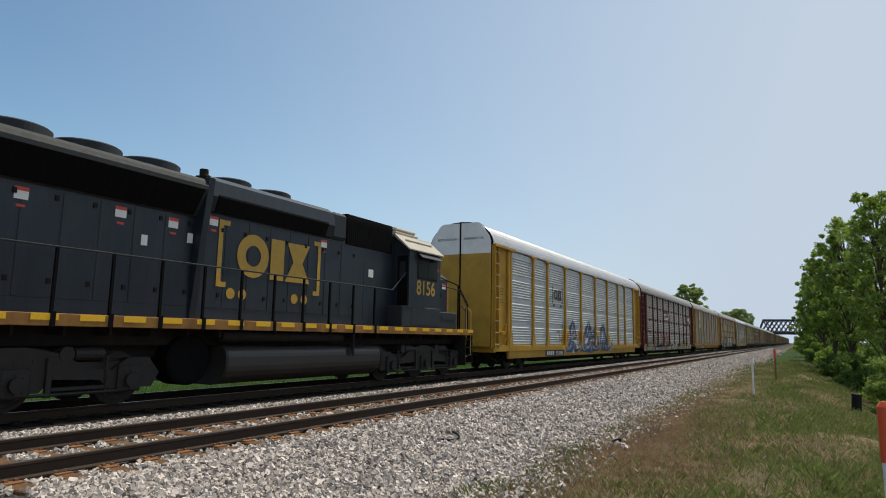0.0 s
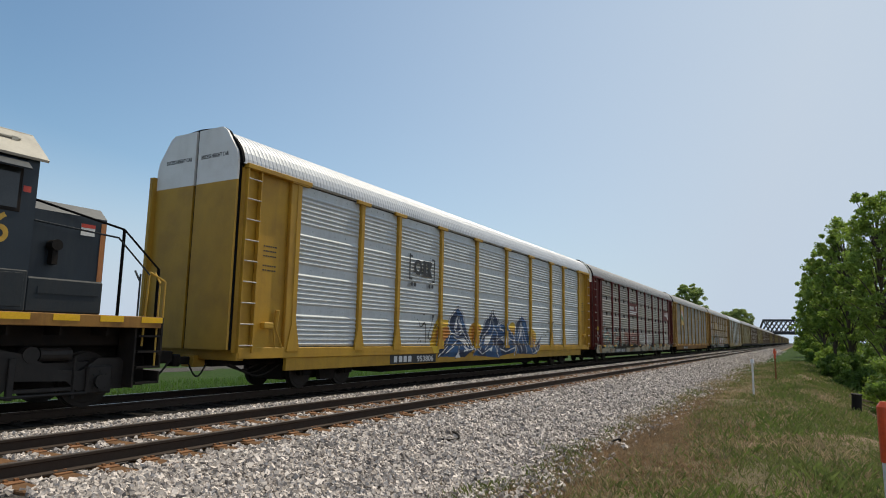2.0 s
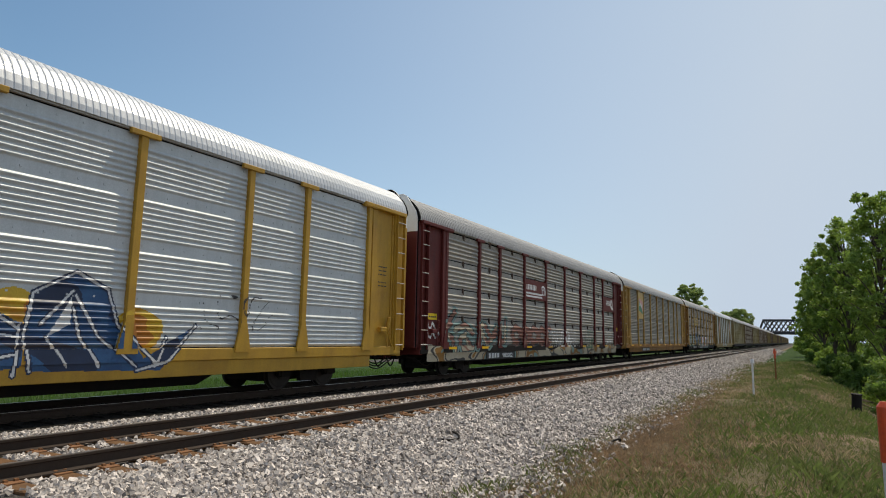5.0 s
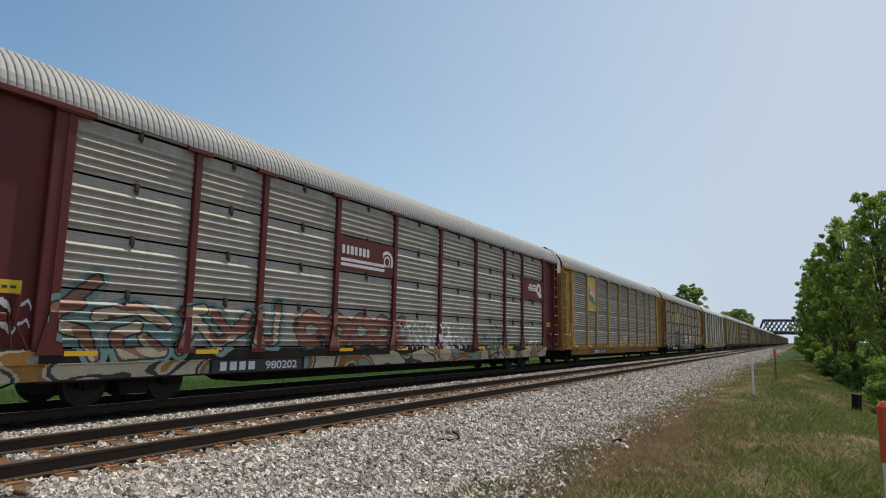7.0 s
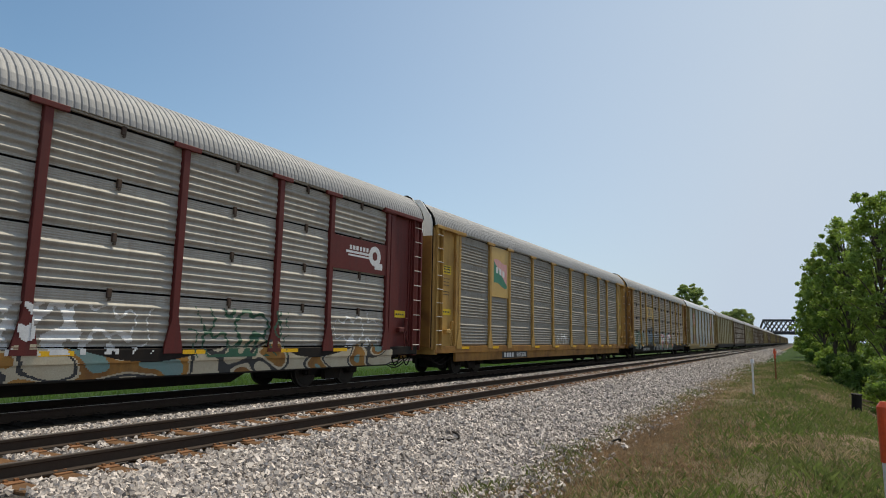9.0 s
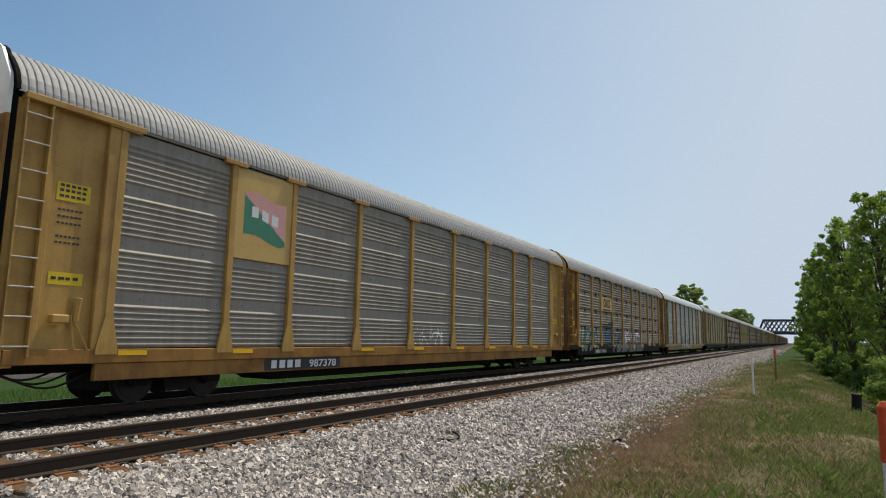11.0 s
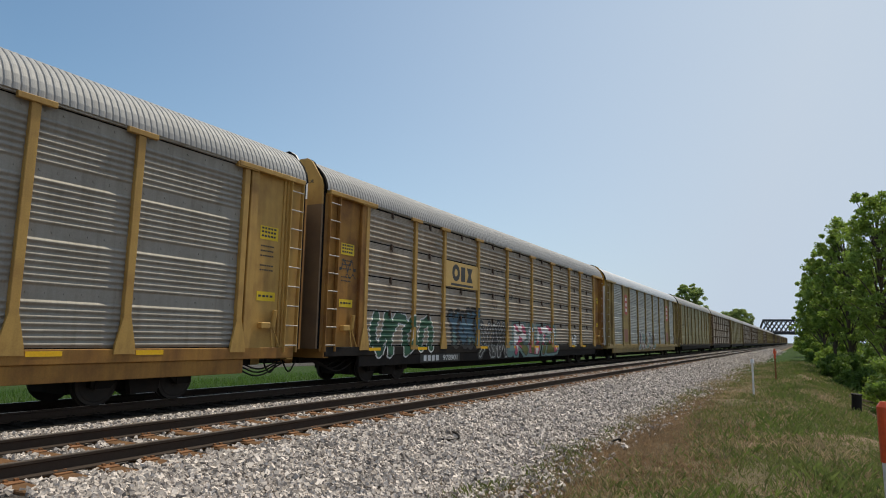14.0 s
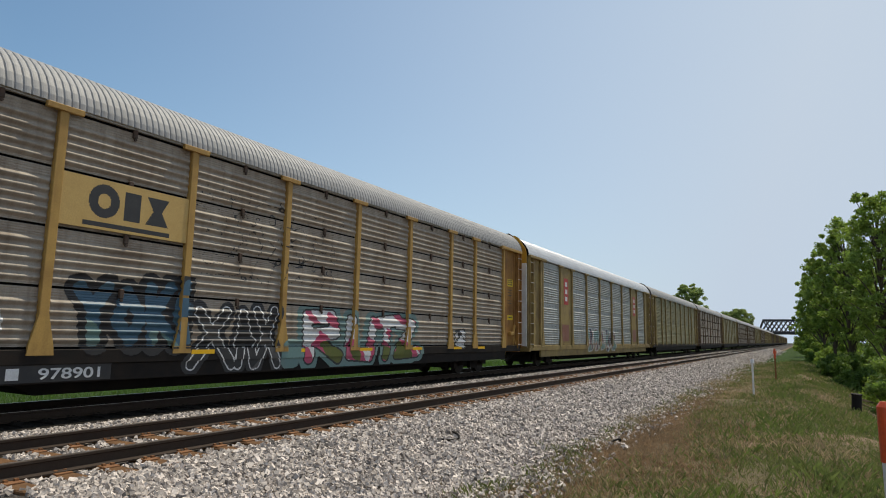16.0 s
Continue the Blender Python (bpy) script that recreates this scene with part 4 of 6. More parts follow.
SIGN_TAN = mat("tan_sign_paint", (0.50, 0.33, 0.11), 0.55, second=(0.43, 0.27, 0.08), scale=3, bump=0)
SIGN_GREEN = mat("green_flag_paint", (0.02, 0.17, 0.10), 0.5, second=(0.05, 0.2, 0.14), scale=4, bump=0)
SIGN_PINK = mat("faded_red_flag_paint", (0.55, 0.26, 0.25), 0.5, second=(0.55, 0.36, 0.34), scale=4, bump=0)


def side_x(y, z, fn):
    """How far out the near side of a car stands at this place."""
    if z < 0.84:
        return 1.491
    if z < BOT - 0.02:
        return 1.531
    d = min(abs(y - p) for p in POSTS)
    if d < 0.082:
        return 1.552
    if z < BOT + 0.62 and d < 0.07 + 0.13 * (BOT + 0.62 - z) / 0.57:
        return 1.559
    return 1.44 + fn(z)


def painted(car, name, y0, y1, z0, z1, fn, paint, mats, label, dy=0.035, dz=0.0175, lift=0.004, flat=False, x_at=None):
    """Paint sprayed over ribs, posts and sill: small patches that follow the side; paint(y, z) picks the colour or None."""
    verts, faces, mi = [], [], []
    ny, nz = int((y1 - y0) / dy), int((z1 - z0) / dz)
    for j in range(nz):
        za, zb = z0 + j * dz, z0 + (j + 1) * dz
        zm = (za + zb) / 2
        if fn is rib_b and zm > BOT and min((zm - BOT) % 1.0525, 1.0525 - (zm - BOT) % 1.0525) < 0.026:
            continue
        i = 0
        while i < ny:
            ya = y0 + i * dy
            c = paint(ya + dy / 2, zm)
            if c is None:
                i += 1
                continue
            xm = x_at or side_x(ya + dy / 2, zm, fn)
            k = i + 1
            while k < ny and paint(y0 + (k + 0.5) * dy, zm) == c and (x_at or side_x(y0 + (k + 0.5) * dy, zm, fn)) == xm:
                k += 1
            yb = y0 + k * dy
            on_rib = not x_at and abs(xm - 1.44 - fn(zm)) < 1e-6 and zm > BOT
            xa, xb = (1.44 + fn(za), 1.44 + fn(zb)) if on_rib else (xm, xm)
            if flat and on_rib:
                xa = xb = 1.517
            n = len(verts)
            verts += [(xa + lift, ya, za), (xa + lift, yb, za), (xb + lift, yb, zb), (xb + lift, ya, zb)]
            faces.append((n, n + 1, n + 2, n + 3))
            mi.append(c)
            i = k
    me = soup(name, verts, faces, mats[0])
    for m in mats[1:]:
        me.materials.append(m)
    me.polygons.foreach_set("material_index", mi)
    ob = new(name, me)
    ob.parent = car
    return tagged(ob, label)


def from_line(y, z, lines):
    """The distance to the nearest stroke."""
    best = 9.0
    for pts in lines:
        for (ya, za), (yb, zb) in zip(pts, pts[1:]):
            dy, dz = yb - ya, zb - za
            t = min(1.0, max(0.0, ((y - ya) * dy + (z - za) * dz) / (dy * dy + dz * dz + 1e-9)))
            d = (y - ya - t * dy) ** 2 + (z - za - t * dz) ** 2
            if d < best:
                best = d
    return math.sqrt(best)


def inside(y, z, pts):
    odd = False
    for (ya, za), (yb, zb) in zip(pts, pts[1:] + pts[:1]):
        if (za > z) != (zb > z) and y < ya + (z - za) * (yb - ya) / (zb - za):
            odd = not odd
    return odd


PEAK_SHAPES = [[(11.28, 2.56), (10.75, 2.16), (10.56, 1.85), (10.76, 1.57), (9.77, 0.95), (9.8, 0.73), (11.86, 0.67), (12.56, 0.98), (12.0, 1.71), (11.71, 2.28)], [(14.42, 2.55), (13.78, 2.13), (13.4, 1.76), (12.81, 1.0), (12.58, 0.73), (15.04, 0.58), (15.19, 2.02), (14.91, 2.26)], [(15.88, 2.46), (15.75, 1.97), (15.01, 2.04), (14.88, 1.55), (15.04, 0.65), (16.74, 0.8), (16.74, 1.51), (16.1, 1.85)], [(17.56, 2.5), (16.86, 2.06), (16.76, 1.3), (16.96, 0.73), (19.38, 0.67), (20.18, 1.57), (18.96, 0.91), (18.27, 1.85), (18.12, 2.23)]]
PEAK_LIGHTS = [[(11.4, 1.35), (11.79, 1.41), (12.17, 1.17), (11.7, 1.2)], [(11.13, 0.67), (11.47, 0.65), (11.27, 0.92)], [(11.53, 1.17), (12.06, 0.98), (11.96, 0.88)], [(13.68, 1.47), (14.3, 1.54), (14.08, 1.23), (13.56, 1.14)], [(13.88, 0.96), (14.26, 1.07), (14.12, 0.86)], [(11.27, 2.19), (11.1, 1.73), (11.22, 1.81)], [(15.24, 1.36), (15.98, 1.5), (15.62, 1.19)], [(17.53, 2.05), (17.13, 1.3), (17.51, 1.53)]]
PEAK_LINES = [
    [[(11.28, 2.56), (10.75, 2.16), (10.56, 1.85), (10.76, 1.57), (11.34, 1.48), (11.71, 1.64)], [(11.28, 2.56), (11.71, 2.28), (12.0, 1.71), (12.56, 0.98)], [(11.27, 2.19), (11.04, 1.77), (11.17, 1.58), (11.59, 1.69), (11.27, 2.19)], [(11.38, 2.2), (11.71, 1.64), (12.29, 1.17)], [(10.76, 1.57), (10.38, 1.08), (9.8, 0.73)], [(10.97, 1.42), (11.92, 1.22), (12.49, 0.98)], [(11.4, 1.38), (12.06, 1.06)], [(11.29, 1.12), (11.27, 0.82), (11.1, 0.68)], [(10.31, 0.85), (11.25, 1.27)], [(11.72, 0.91), (12.49, 0.98)]],
    [[(14.42, 2.55), (13.78, 2.13), (13.4, 1.76), (12.82, 0.97)], [(14.42, 2.55), (14.91, 2.2), (15.21, 1.75)], [(14.39, 2.42), (14.11, 1.84), (13.46, 1.46), (13.09, 0.94)], [(14.39, 2.36), (14.52, 1.8), (14.08, 1.29), (13.51, 0.93)], [(14.6, 1.8), (14.87, 1.61), (14.76, 0.85)], [(14.39, 1.35), (14.59, 0.98), (14.95, 0.65)], [(12.82, 0.97), (13.38, 0.76), (13.95, 0.98)], [(12.58, 0.73), (12.78, 1.34)]],
    [[(14.85, 1.94), (15.55, 2.1), (15.95, 1.85), (15.9, 1.3), (15.36, 1.03)], [(14.98, 1.36), (15.6, 1.5), (16.7, 1.3)], [(15.01, 0.97), (15.65, 0.83), (16.62, 1.02)], [(15.21, 1.82), (15.58, 1.7)], [(16.69, 1.51), (16.65, 0.67)], [(15.62, 1.16), (15.99, 1.43)], [(15.88, 2.46), (16.05, 1.85), (16.69, 1.44)]],
    [[(17.56, 2.47), (16.86, 2.06), (16.76, 1.3), (16.9, 0.73)], [(17.56, 2.47), (18.18, 2.19), (18.41, 1.54), (19.23, 0.83)], [(17.53, 2.13), (17.01, 1.52)], [(17.59, 2.05), (18.06, 1.31), (18.84, 0.76)], [(17.55, 1.83), (17.7, 1.31), (18.09, 0.78)], [(17.13, 1.3), (17.51, 0.79)], [(20.18, 1.57), (19.51, 0.83), (18.85, 0.68)], [(19.48, 1.31), (19.24, 0.75)]],
]
PEAK_CLOUDS = [(10.31, 1.32), (12.83, 1.51), (16.46, 1.76), (18.86, 1.47)]


def peaks_paint(y, z):
    """Pointed blue facets with white edges over golden clouds."""
    near = min(range(4), key=lambda i: min(abs(y - p[0]) for p in PEAK_SHAPES[i]))
    d = min(from_line(y, z, PEAK_LINES[i]) for i in range(max(0, near - 1), min(4, near + 2)))
    if d < 0.022 + 0.012 * noise.noise((y * 2, z * 2, 3)):
        return 1
    if any(inside(y, z, q) for q in PEAK_LIGHTS):
        return 1
    if any(inside(y, z, q) for q in PEAK_SHAPES):
        s = noise.noise((y * 0.9 + z * 0.8, z * 1.3 - y * 0.3, 8))
        return 2 if d < 0.05 or s < -0.12 else 0
    if d < 0.05:
        return 2
    for k, (c, zc) in enumerate(PEAK_CLOUDS):
        r = (0.75, 0.5, 0.35, 0.4)[k]
        q = math.hypot((y - c) / 1.35, z - zc) / r + 0.15 * noise.noise((y * 2, z * 2, 1))
        if q < 1 and z > 0.85:
            return 3 if q > 0.7 or noise.noise((y * 1.3, z * 1.5, 5)) > 0 else 4
    return None


def letters_paint(lines, r, tones, edge, wide, halo=None, glow=0.0, seed=1.0):
    """Fat strokes with an edge line and, outside it, a halo; the fill changes tone in slanting patches."""
    def paint(y, z):
        d = from_line(y, z, lines)
        if d < r:
            s = noise.noise((y * 1.4 + z, z * 1.6, seed)) + 0.35 * (z - 1.3)
            return tones[0] if s > 0.05 else tones[1] if s > -0.28 else tones[-1]
        if d < r + wide:
            return edge
        if halo is not None and d < r + wide + glow * (1 + 0.7 * noise.noise((y * 1.7, z * 1.7, seed + 5))):
            return halo
        return None
    return paint


def tag_paint(y, z):
    """A looping two-line scrawl."""
    row = 1.80 if z > 1.65 else 1.48
    w = row + 0.10 * math.sin(17 * y) + 0.03 * math.sin(41 * y + row)
    return 0 if abs(z - w) < 0.05 + 0.02 * math.sin(9 * y) else None


def tag_paint2(y, z):
    w = 3.42 + 0.14 * math.sin(19 * y) + 0.03 * math.sin(47 * y)
    return 0 if abs(z - w) < 0.045 or (abs(z - 3.12 - 0.05 * math.sin(25 * y)) < 0.02 and y > 1.45) else None


LEAF_LETTERS = [[(3.03, 2.02), (2.83, 1.61), (2.91, 1.21), (3.17, 0.93), (3.46, 1.48), (3.6, 2.02)], [(3.7, 2.03), (3.75, 0.92)], [(3.81, 1.56), (4.19, 2.02), (4.59, 1.96)], [(5.11, 1.95), (4.62, 1.58), (4.68, 0.94), (5.24, 1.28), (5.11, 1.95)], [(5.72, 1.85), (5.56, 1.08)], [(5.73, 1.81), (6.12, 1.99), (6.31, 1.54), (6.22, 1.08)]]
BLUE_LETTERS = [[(7.72, 2.19), (7.98, 1.85), (8.04, 1.26)], [(7.98, 1.85), (8.24, 2.22)], [(8.64, 2.17), (8.47, 1.62), (8.77, 1.26), (8.96, 1.72), (8.64, 2.17)], [(9.14, 2.29), (9.24, 1.26)], [(9.59, 2.33), (9.24, 1.78), (9.74, 1.26)], [(9.96, 2.4), (9.8, 1.75), (10.02, 1.31)], [(9.85, 1.85), (10.08, 1.92)]]
CROSS_LETTERS = [[(10.34, 1.87), (11.27, 0.73)], [(11.08, 1.9), (10.18, 0.76)], [(11.46, 0.73), (11.56, 1.87), (11.93, 0.71)], [(11.44, 1.24), (11.86, 1.24)], [(12.0, 1.96), (12.7, 0.71)], [(12.57, 1.98), (12.01, 0.73)]]
BLOCK_LETTERS = [[(13.84, 0.85), (13.76, 1.88), (14.75, 1.92), (14.93, 1.5), (13.89, 1.39), (15.03, 0.83)], [(15.58, 1.82), (15.53, 0.91), (16.51, 0.84), (16.7, 1.81)], [(16.96, 1.81), (18.08, 1.93)], [(17.48, 1.83), (17.32, 0.83)], [(18.03, 1.83), (18.91, 1.79), (17.94, 0.88), (19.14, 0.93)]]
FADED_LETTERS = [[(2.38, 1.81), (2.82, 1.91)], [(2.54, 1.49), (2.93, 1.4), (3.13, 0.98)], [(2.44, 1.74), (3.1, 2.35)], [(3.16, 1.71), (3.96, 1.88), (4.63, 1.59)], [(3.99, 1.52), (3.53, 1.35), (3.71, 1.0), (4.55, 1.04), (4.14, 1.3)], [(4.95, 1.07), (5.32, 1.73), (5.98, 1.15)], [(5.02, 1.84), (5.53, 1.93)], [(5.76, 1.88), (6.33, 1.38), (6.81, 1.85)], [(5.98, 1.19), (6.79, 1.58)], [(7.16, 1.93), (7.03, 1.28), (7.69, 1.25), (7.79, 2.14)]]
RING_LETTER = [[(8.48, 1.66), (8.95, 1.92), (9.49, 1.72), (9.4, 1.3), (8.78, 1.2), (8.48, 1.66)]]


def blobs_paint(cells, seed, colours, outline, ink, line=0.055):
    """Rounded letter-like shapes side by side, filled in two tones, with outline and dark strokes inside."""
    def paint(y, z):
        for i, (c, h, z0, z1) in enumerate(cells):
            if abs(y - c) > h * 1.15:
                continue
            zm, hz = (z0 + z1) / 2, (z1 - z0) / 2
            wob = 0.16 * noise.noise((y * 1.6, z * 1.6, seed + i * 3.1))
            q = ((abs(y - c) / h) ** 3.2 + (abs(z - zm) / hz) ** 3.2) ** (1 / 3.2) + wob
            if q > 1:
                continue
            if q > 1 - line / min(h, hz) * 1.1:
                return outline
            s = noise.noise((y * 1.9 + i * 7, z * 1.5, seed))
            if abs(s) < 0.045:
                return ink
            return colours[0] if s > 0 else colours[-1] if len(colours) < 3 or s < -0.22 else colours[1]
        return None
    return paint


def scribble_paint(c, h, zm, hz, seed, width=0.05):
    def paint(y, z):
        u, v = (y - c) / h, (z - zm) / hz
        if abs(u) > 1 or abs(v) > 1:
            return None
        s = noise.noise((y * 2.6, z * 2.2, seed))
        return 0 if abs(s) < width * (1.2 - abs(u)) else None
    return paint


def late_paint(y, z):
    top = 1.0 + 0.16 * math.sin(y * 1.3) + 0.35 * max(0, noise.noise((y * 0.45, 1.0, 7)))
    if z > top:
        return None
    s = noise.noise((y * 1.1, z * 1.8, 41.0))
    return 3 if abs(s) < 0.05 else 2 if s > -0.12 else 1 if s < -0.3 else 4


def flat_rect(y0, y1, z0, z1, c=0):
    return lambda y, z: c if y0 < y < y1 and z0 < z < z1 else None


def bars(car, y0, y1, z, h, x, material, n, seed):
    """Unreadable small print: short bars in a row."""
    r = random.Random(seed)
    bm = bmesh.new()
    y, step = y0, (y1 - y0) / n
    for i in range(n):
        box(bm, x, x + 0.003, y, y + step * r.uniform(0.6, 0.8), z, z + h)
        y += step
    tagged(part("small_print", bm, material, car), kind="stuff")


def plate(car, name, y0, y1, z0, z1, x, material, label=""):
    bm = bmesh.new()
    box(bm, x, x + 0.005, y0, y1, z0, z1)
    return part(name, bm, material, car, label)


def decorate():
    first, second, third, fourth, fifth = car_kinds[:5]
    # yellow car with silver sides: blue peaks, black emblem, lettering
    painted(first, "graffiti", 8.3, 21.2, 0.56, 2.75, rib_a, peaks_paint, [BLUE, CHALK, NAVY_INK, GOLD, AMBER], "blue and white pointed graffiti", 0.022)
    painted(first, "graffiti", 8.2, 9.9, 1.2, 2.2, rib_a, scribble_paint(9.05, 0.8, 1.7, 0.48, 5.0, 0.06), [INK], "black graffiti tag", flat=True)
    painted(first, "graffiti", 20.2, 22.5, 1.5, 2.3, rib_a, scribble_paint(21.3, 1.1, 1.9, 0.4, 15.0, 0.04), [INK], "black graffiti tag")

    def emblem(y, z):
        if 7.72 < y < 7.80 and 3.30 < z < 4.18 or 9.32 < y < 9.40 and 3.30 < z < 4.12:
            return 0
        if (7.80 <= y < 7.92 or 9.20 < y <= 9.32) and (3.30 < z < 3.37 or 4.06 < z < 4.14):
            return 0
        if any(math.hypot(y - c, z - 3.16) < 0.075 for c in (7.9, 8.1, 9.05, 9.25)):
            return 0
        if 0.13 < math.hypot(y - 8.28, z - 3.75) < 0.26 or 8.59 < y < 8.82 and 3.48 < z < 4.02:
            return 0
        return 0 if abs(y - 9.02) < 0.08 + 0.5 * abs(z - 3.74) and abs(z - 3.74) < 0.27 else None
    painted(first, "emblem", 7.6, 9.5, 3.0, 4.3, rib_a, emblem, [INK], "black painted emblem", 0.02, flat=True)
    # number plates of the sills: reporting marks as bars, then the road number
    for car, y, number in ((first, 8.2, "953806"), (second, 7.25, "980202"), (third, 7.8, "987378"), (fourth, 7.0, "978901")):
        plate(car, "number_board", y - 1.42, y + 1.42, 0.55, 0.85, 1.494, INK, "black number board")
        bars(car, y - 1.2, y - 0.1, 0.60, 0.19, 1.500, CHALK, 4, 3)
        lettering(number, 0.19, CHALK, car, on_side(y + 0.70, 0.60, 1.503), 1.08, "white stencilled number")
    for y, s in ((0.65, 1), (-0.65, 2)):
        lettering("EXCESS HEIGHT CAR", 0.10, INK, first, Matrix.Translation((y, 0.297, 5.62)) @ Matrix(((1, 0, 0, 0), (0, 0, -1, 0), (0, 1, 0, 0), (0, 0, 0, 1))), 0.95)
        lettering("EXCESS HEIGHT CAR", 0.10, INK, fourth, Matrix.Translation((y, 0.297, 5.62)) @ Matrix(((1, 0, 0, 0), (0, 0, -1, 0), (0, 1, 0, 0), (0, 0, 0, 1))), 0.95)
    # oxide-red car
    painted(second, "graffiti", 1.9, 8.4, 0.86, 2.9, rib_b, letters_paint(FADED_LETTERS, 0.10, [0, 2, 0], 3, 0.045, 1, 0.10), [BRICK, TEAL, SAND, INK], "faded red and cream graffiti letters with teal shadow", 0.022)
    rings = [[(y + dy, z) for y, z in RING_LETTER[0]] for dy in (0.0, 1.05, 2.2, 3.3, 4.4)]
    painted(second, "graffiti", 7.6, 13.6, 0.86, 2.3, rib_b, letters_paint(rings, 0.15, [0, 0, 1], 1, 0.04, None, 0.0, 7.0), [BRICK, INK], "faded red round graffiti letters", 0.025, lift=0.007)
    painted(second, "graffiti", 1.1, 26.6, 0.56, 1.3, rib_b, lambda y, z: None if 5.75 < y < 8.75 or (2.2 < y < 12.6 and z > 0.86) else late_paint(y, z), [BRICK, TEAL, SAND, INK, RUSTY_YELLOW], "faded graffiti along the sill")
    painted(second, "graffiti", 19.0, 22.0, 0.9, 2.0, rib_b, scribble_paint(20.5, 1.5, 1.5, 0.6, 22.0, 0.11), [GREEN], "green graffiti", lift=0.008)
    painted(second, "graffiti", 13.2, 18.2, 1.0, 1.9, rib_b, scribble_paint(15.7, 2.5, 1.4, 0.5, 25.0, 0.13), [CHALK], "white graffiti", lift=0.008)
    painted(second, "graffiti", 23.6, 26.0, 1.1, 2.1, rib_b, scribble_paint(24.8, 1.2, 1.6, 0.5, 27.0, 0.09), [CHALK], "white graffiti", lift=0.008)

    def big_sign(y, z):
        if not (9.97 < y < 12.73 and 3.28 < z < 4.24):
            return None
        q = math.hypot(y - 12.33, z - 3.72)
        if y > 12.1 and (0.24 < q < 0.34 or 0.12 < q < 0.18) and z > 3.56:
            return 1
        if 10.05 < y < 12.2 and (3.40 < z < 3.48 or 3.54 < z < 3.62):
            return 1
        if 10.1 < y < 11.45 and 3.74 < z < 3.98 and (y - 10.1) % 0.193 < 0.13:
            return 1
        return 0
    painted(second, "sign_panel", 9.9, 12.8, 3.2, 4.3, rib_b, big_sign, [MAROON, CHALK], "red sign panel with white emblem", 0.02, flat=True)

    def small_sign(y, z):
        if not (23.52 < y < 26.13 and 3.28 < z < 4.24):
            return None
        q = math.hypot(y - 25.5, z - 3.82)
        if 0.13 < q < 0.30 or (25.5 < y < 25.9 and 3.42 < z < 3.62):
            return 1
        if 24.2 < y < 25.25 and 3.70 < z < 3.76 or 24.1 < y < 25.25 and 3.80 < z < 3.86:
            return 1
        return 1 if 24.25 < y < 25.2 and 3.90 < z < 4.02 and (y - 24.25) % 0.16 < 0.1 else 0
    painted(second, "sign_panel", 23.4, 26.2, 3.2, 4.3, rib_b, small_sign, [MAROON, CHALK], "red sign panel with white emblem", 0.02, flat=True)
    painted(second, "graffiti", 1.12, 2.05, 1.35, 1.95, None, tag_paint, [CHALK], "white graffiti tag on the corner panel", 0.02, x_at=1.424)
    painted(fourth, "graffiti", 1.2, 1.95, 3.0, 3.65, None, tag_paint2, [INK], "black graffiti tag on the corner panel", 0.015, x_at=1.424)
    # faded yellow car with the flag panel
    bm = bmesh.new()
    box(bm, 1.45, 1.505, 5.17, 7.03, 3.15, 5.28, 0.006)
    part("flag_board", bm, SIGN_TAN, third, "tan board with a faded flag")

    def flag(y, z):
        wv = 0.06 * math.sin((y - 5.4) * 4.2)
        if not (5.45 < y < 6.8 and 3.72 + wv - 0.10 * (y - 5.45) < z < 4.72 + wv - 0.05 * (y - 5.45)):
            return None
        if 5.68 < y < 6.62 and 4.10 < z - wv < 4.36 and (y - 5.68) % 0.33 < 0.2:
            return 2
        return 0 if z < 4.66 - 0.72 * (y - 5.45) else 1
    verts, faces, mi = [], [], []
    for i in range(60):
        for j in range(50):
            y, z = 5.43 + i * 0.0235, 3.5 + j * 0.026
            c = flag(y, z)
            if c is not None:
                n = len(verts)
                verts += [(1.508, y, z), (1.508, y + 0.0235, z), (1.508, y + 0.0235, z + 0.026), (1.508, y, z + 0.026)]
                faces.append((n, n + 1, n + 2, n + 3))
                mi.append(c)
    me = soup("flag", verts, faces, SIGN_GREEN)
    me.materials.append(SIGN_PINK)
    me.materials.append(CHALK)
    me.polygons.foreach_set("material_index", mi)
    shared("flag_emblem", me, third, None, "faded green and red flag emblem")
    painted(third, "graffiti", 12.9, 15.6, 1.1, 1.8, rib_a, scribble_paint(14.2, 1.2, 1.45, 0.32, 33.0, 0.06), [CHALK], "white graffiti tag")
    # dirty yellow car: four pieces of graffiti and a sign
    painted(fourth, "graffiti", 2.1, 7.0, 0.56, 2.5, rib_b, letters_paint(LEAF_LETTERS, 0.155, [0, 0, 2], 1, 0.045), [GREEN, CHALK, DEEP_GREEN], "dark green graffiti with white outline", 0.02)
    painted(fourth, "graffiti", 6.9, 10.2, 0.9, 2.6, rib_b, letters_paint(BLUE_LETTERS, 0.13, [0, 0, 2], 1, 0.05, 1, 0.10), [STEEL_BLUE, INK, TEAL], "steel-blue graffiti with black outline", 0.02)
    painted(fourth, "graffiti", 9.7, 13.2, 0.56, 2.2, rib_b, letters_paint(CROSS_LETTERS, 0.10, [0, 0, 2], 1, 0.03, 0, 0.10), [INK, CHALK, WARM_GREY], "black graffiti with thin white outline", 0.02)
    painted(fourth, "graffiti", 12.6, 20.2, 0.56, 2.2, rib_b, letters_paint(BLOCK_LETTERS, 0.17, [0, 1, 2], 3, 0.05, 4, 0.16), [CHALK, PINK, OLIVE, INK, TEAL], "white and pink graffiti letters with teal shadow", 0.02)
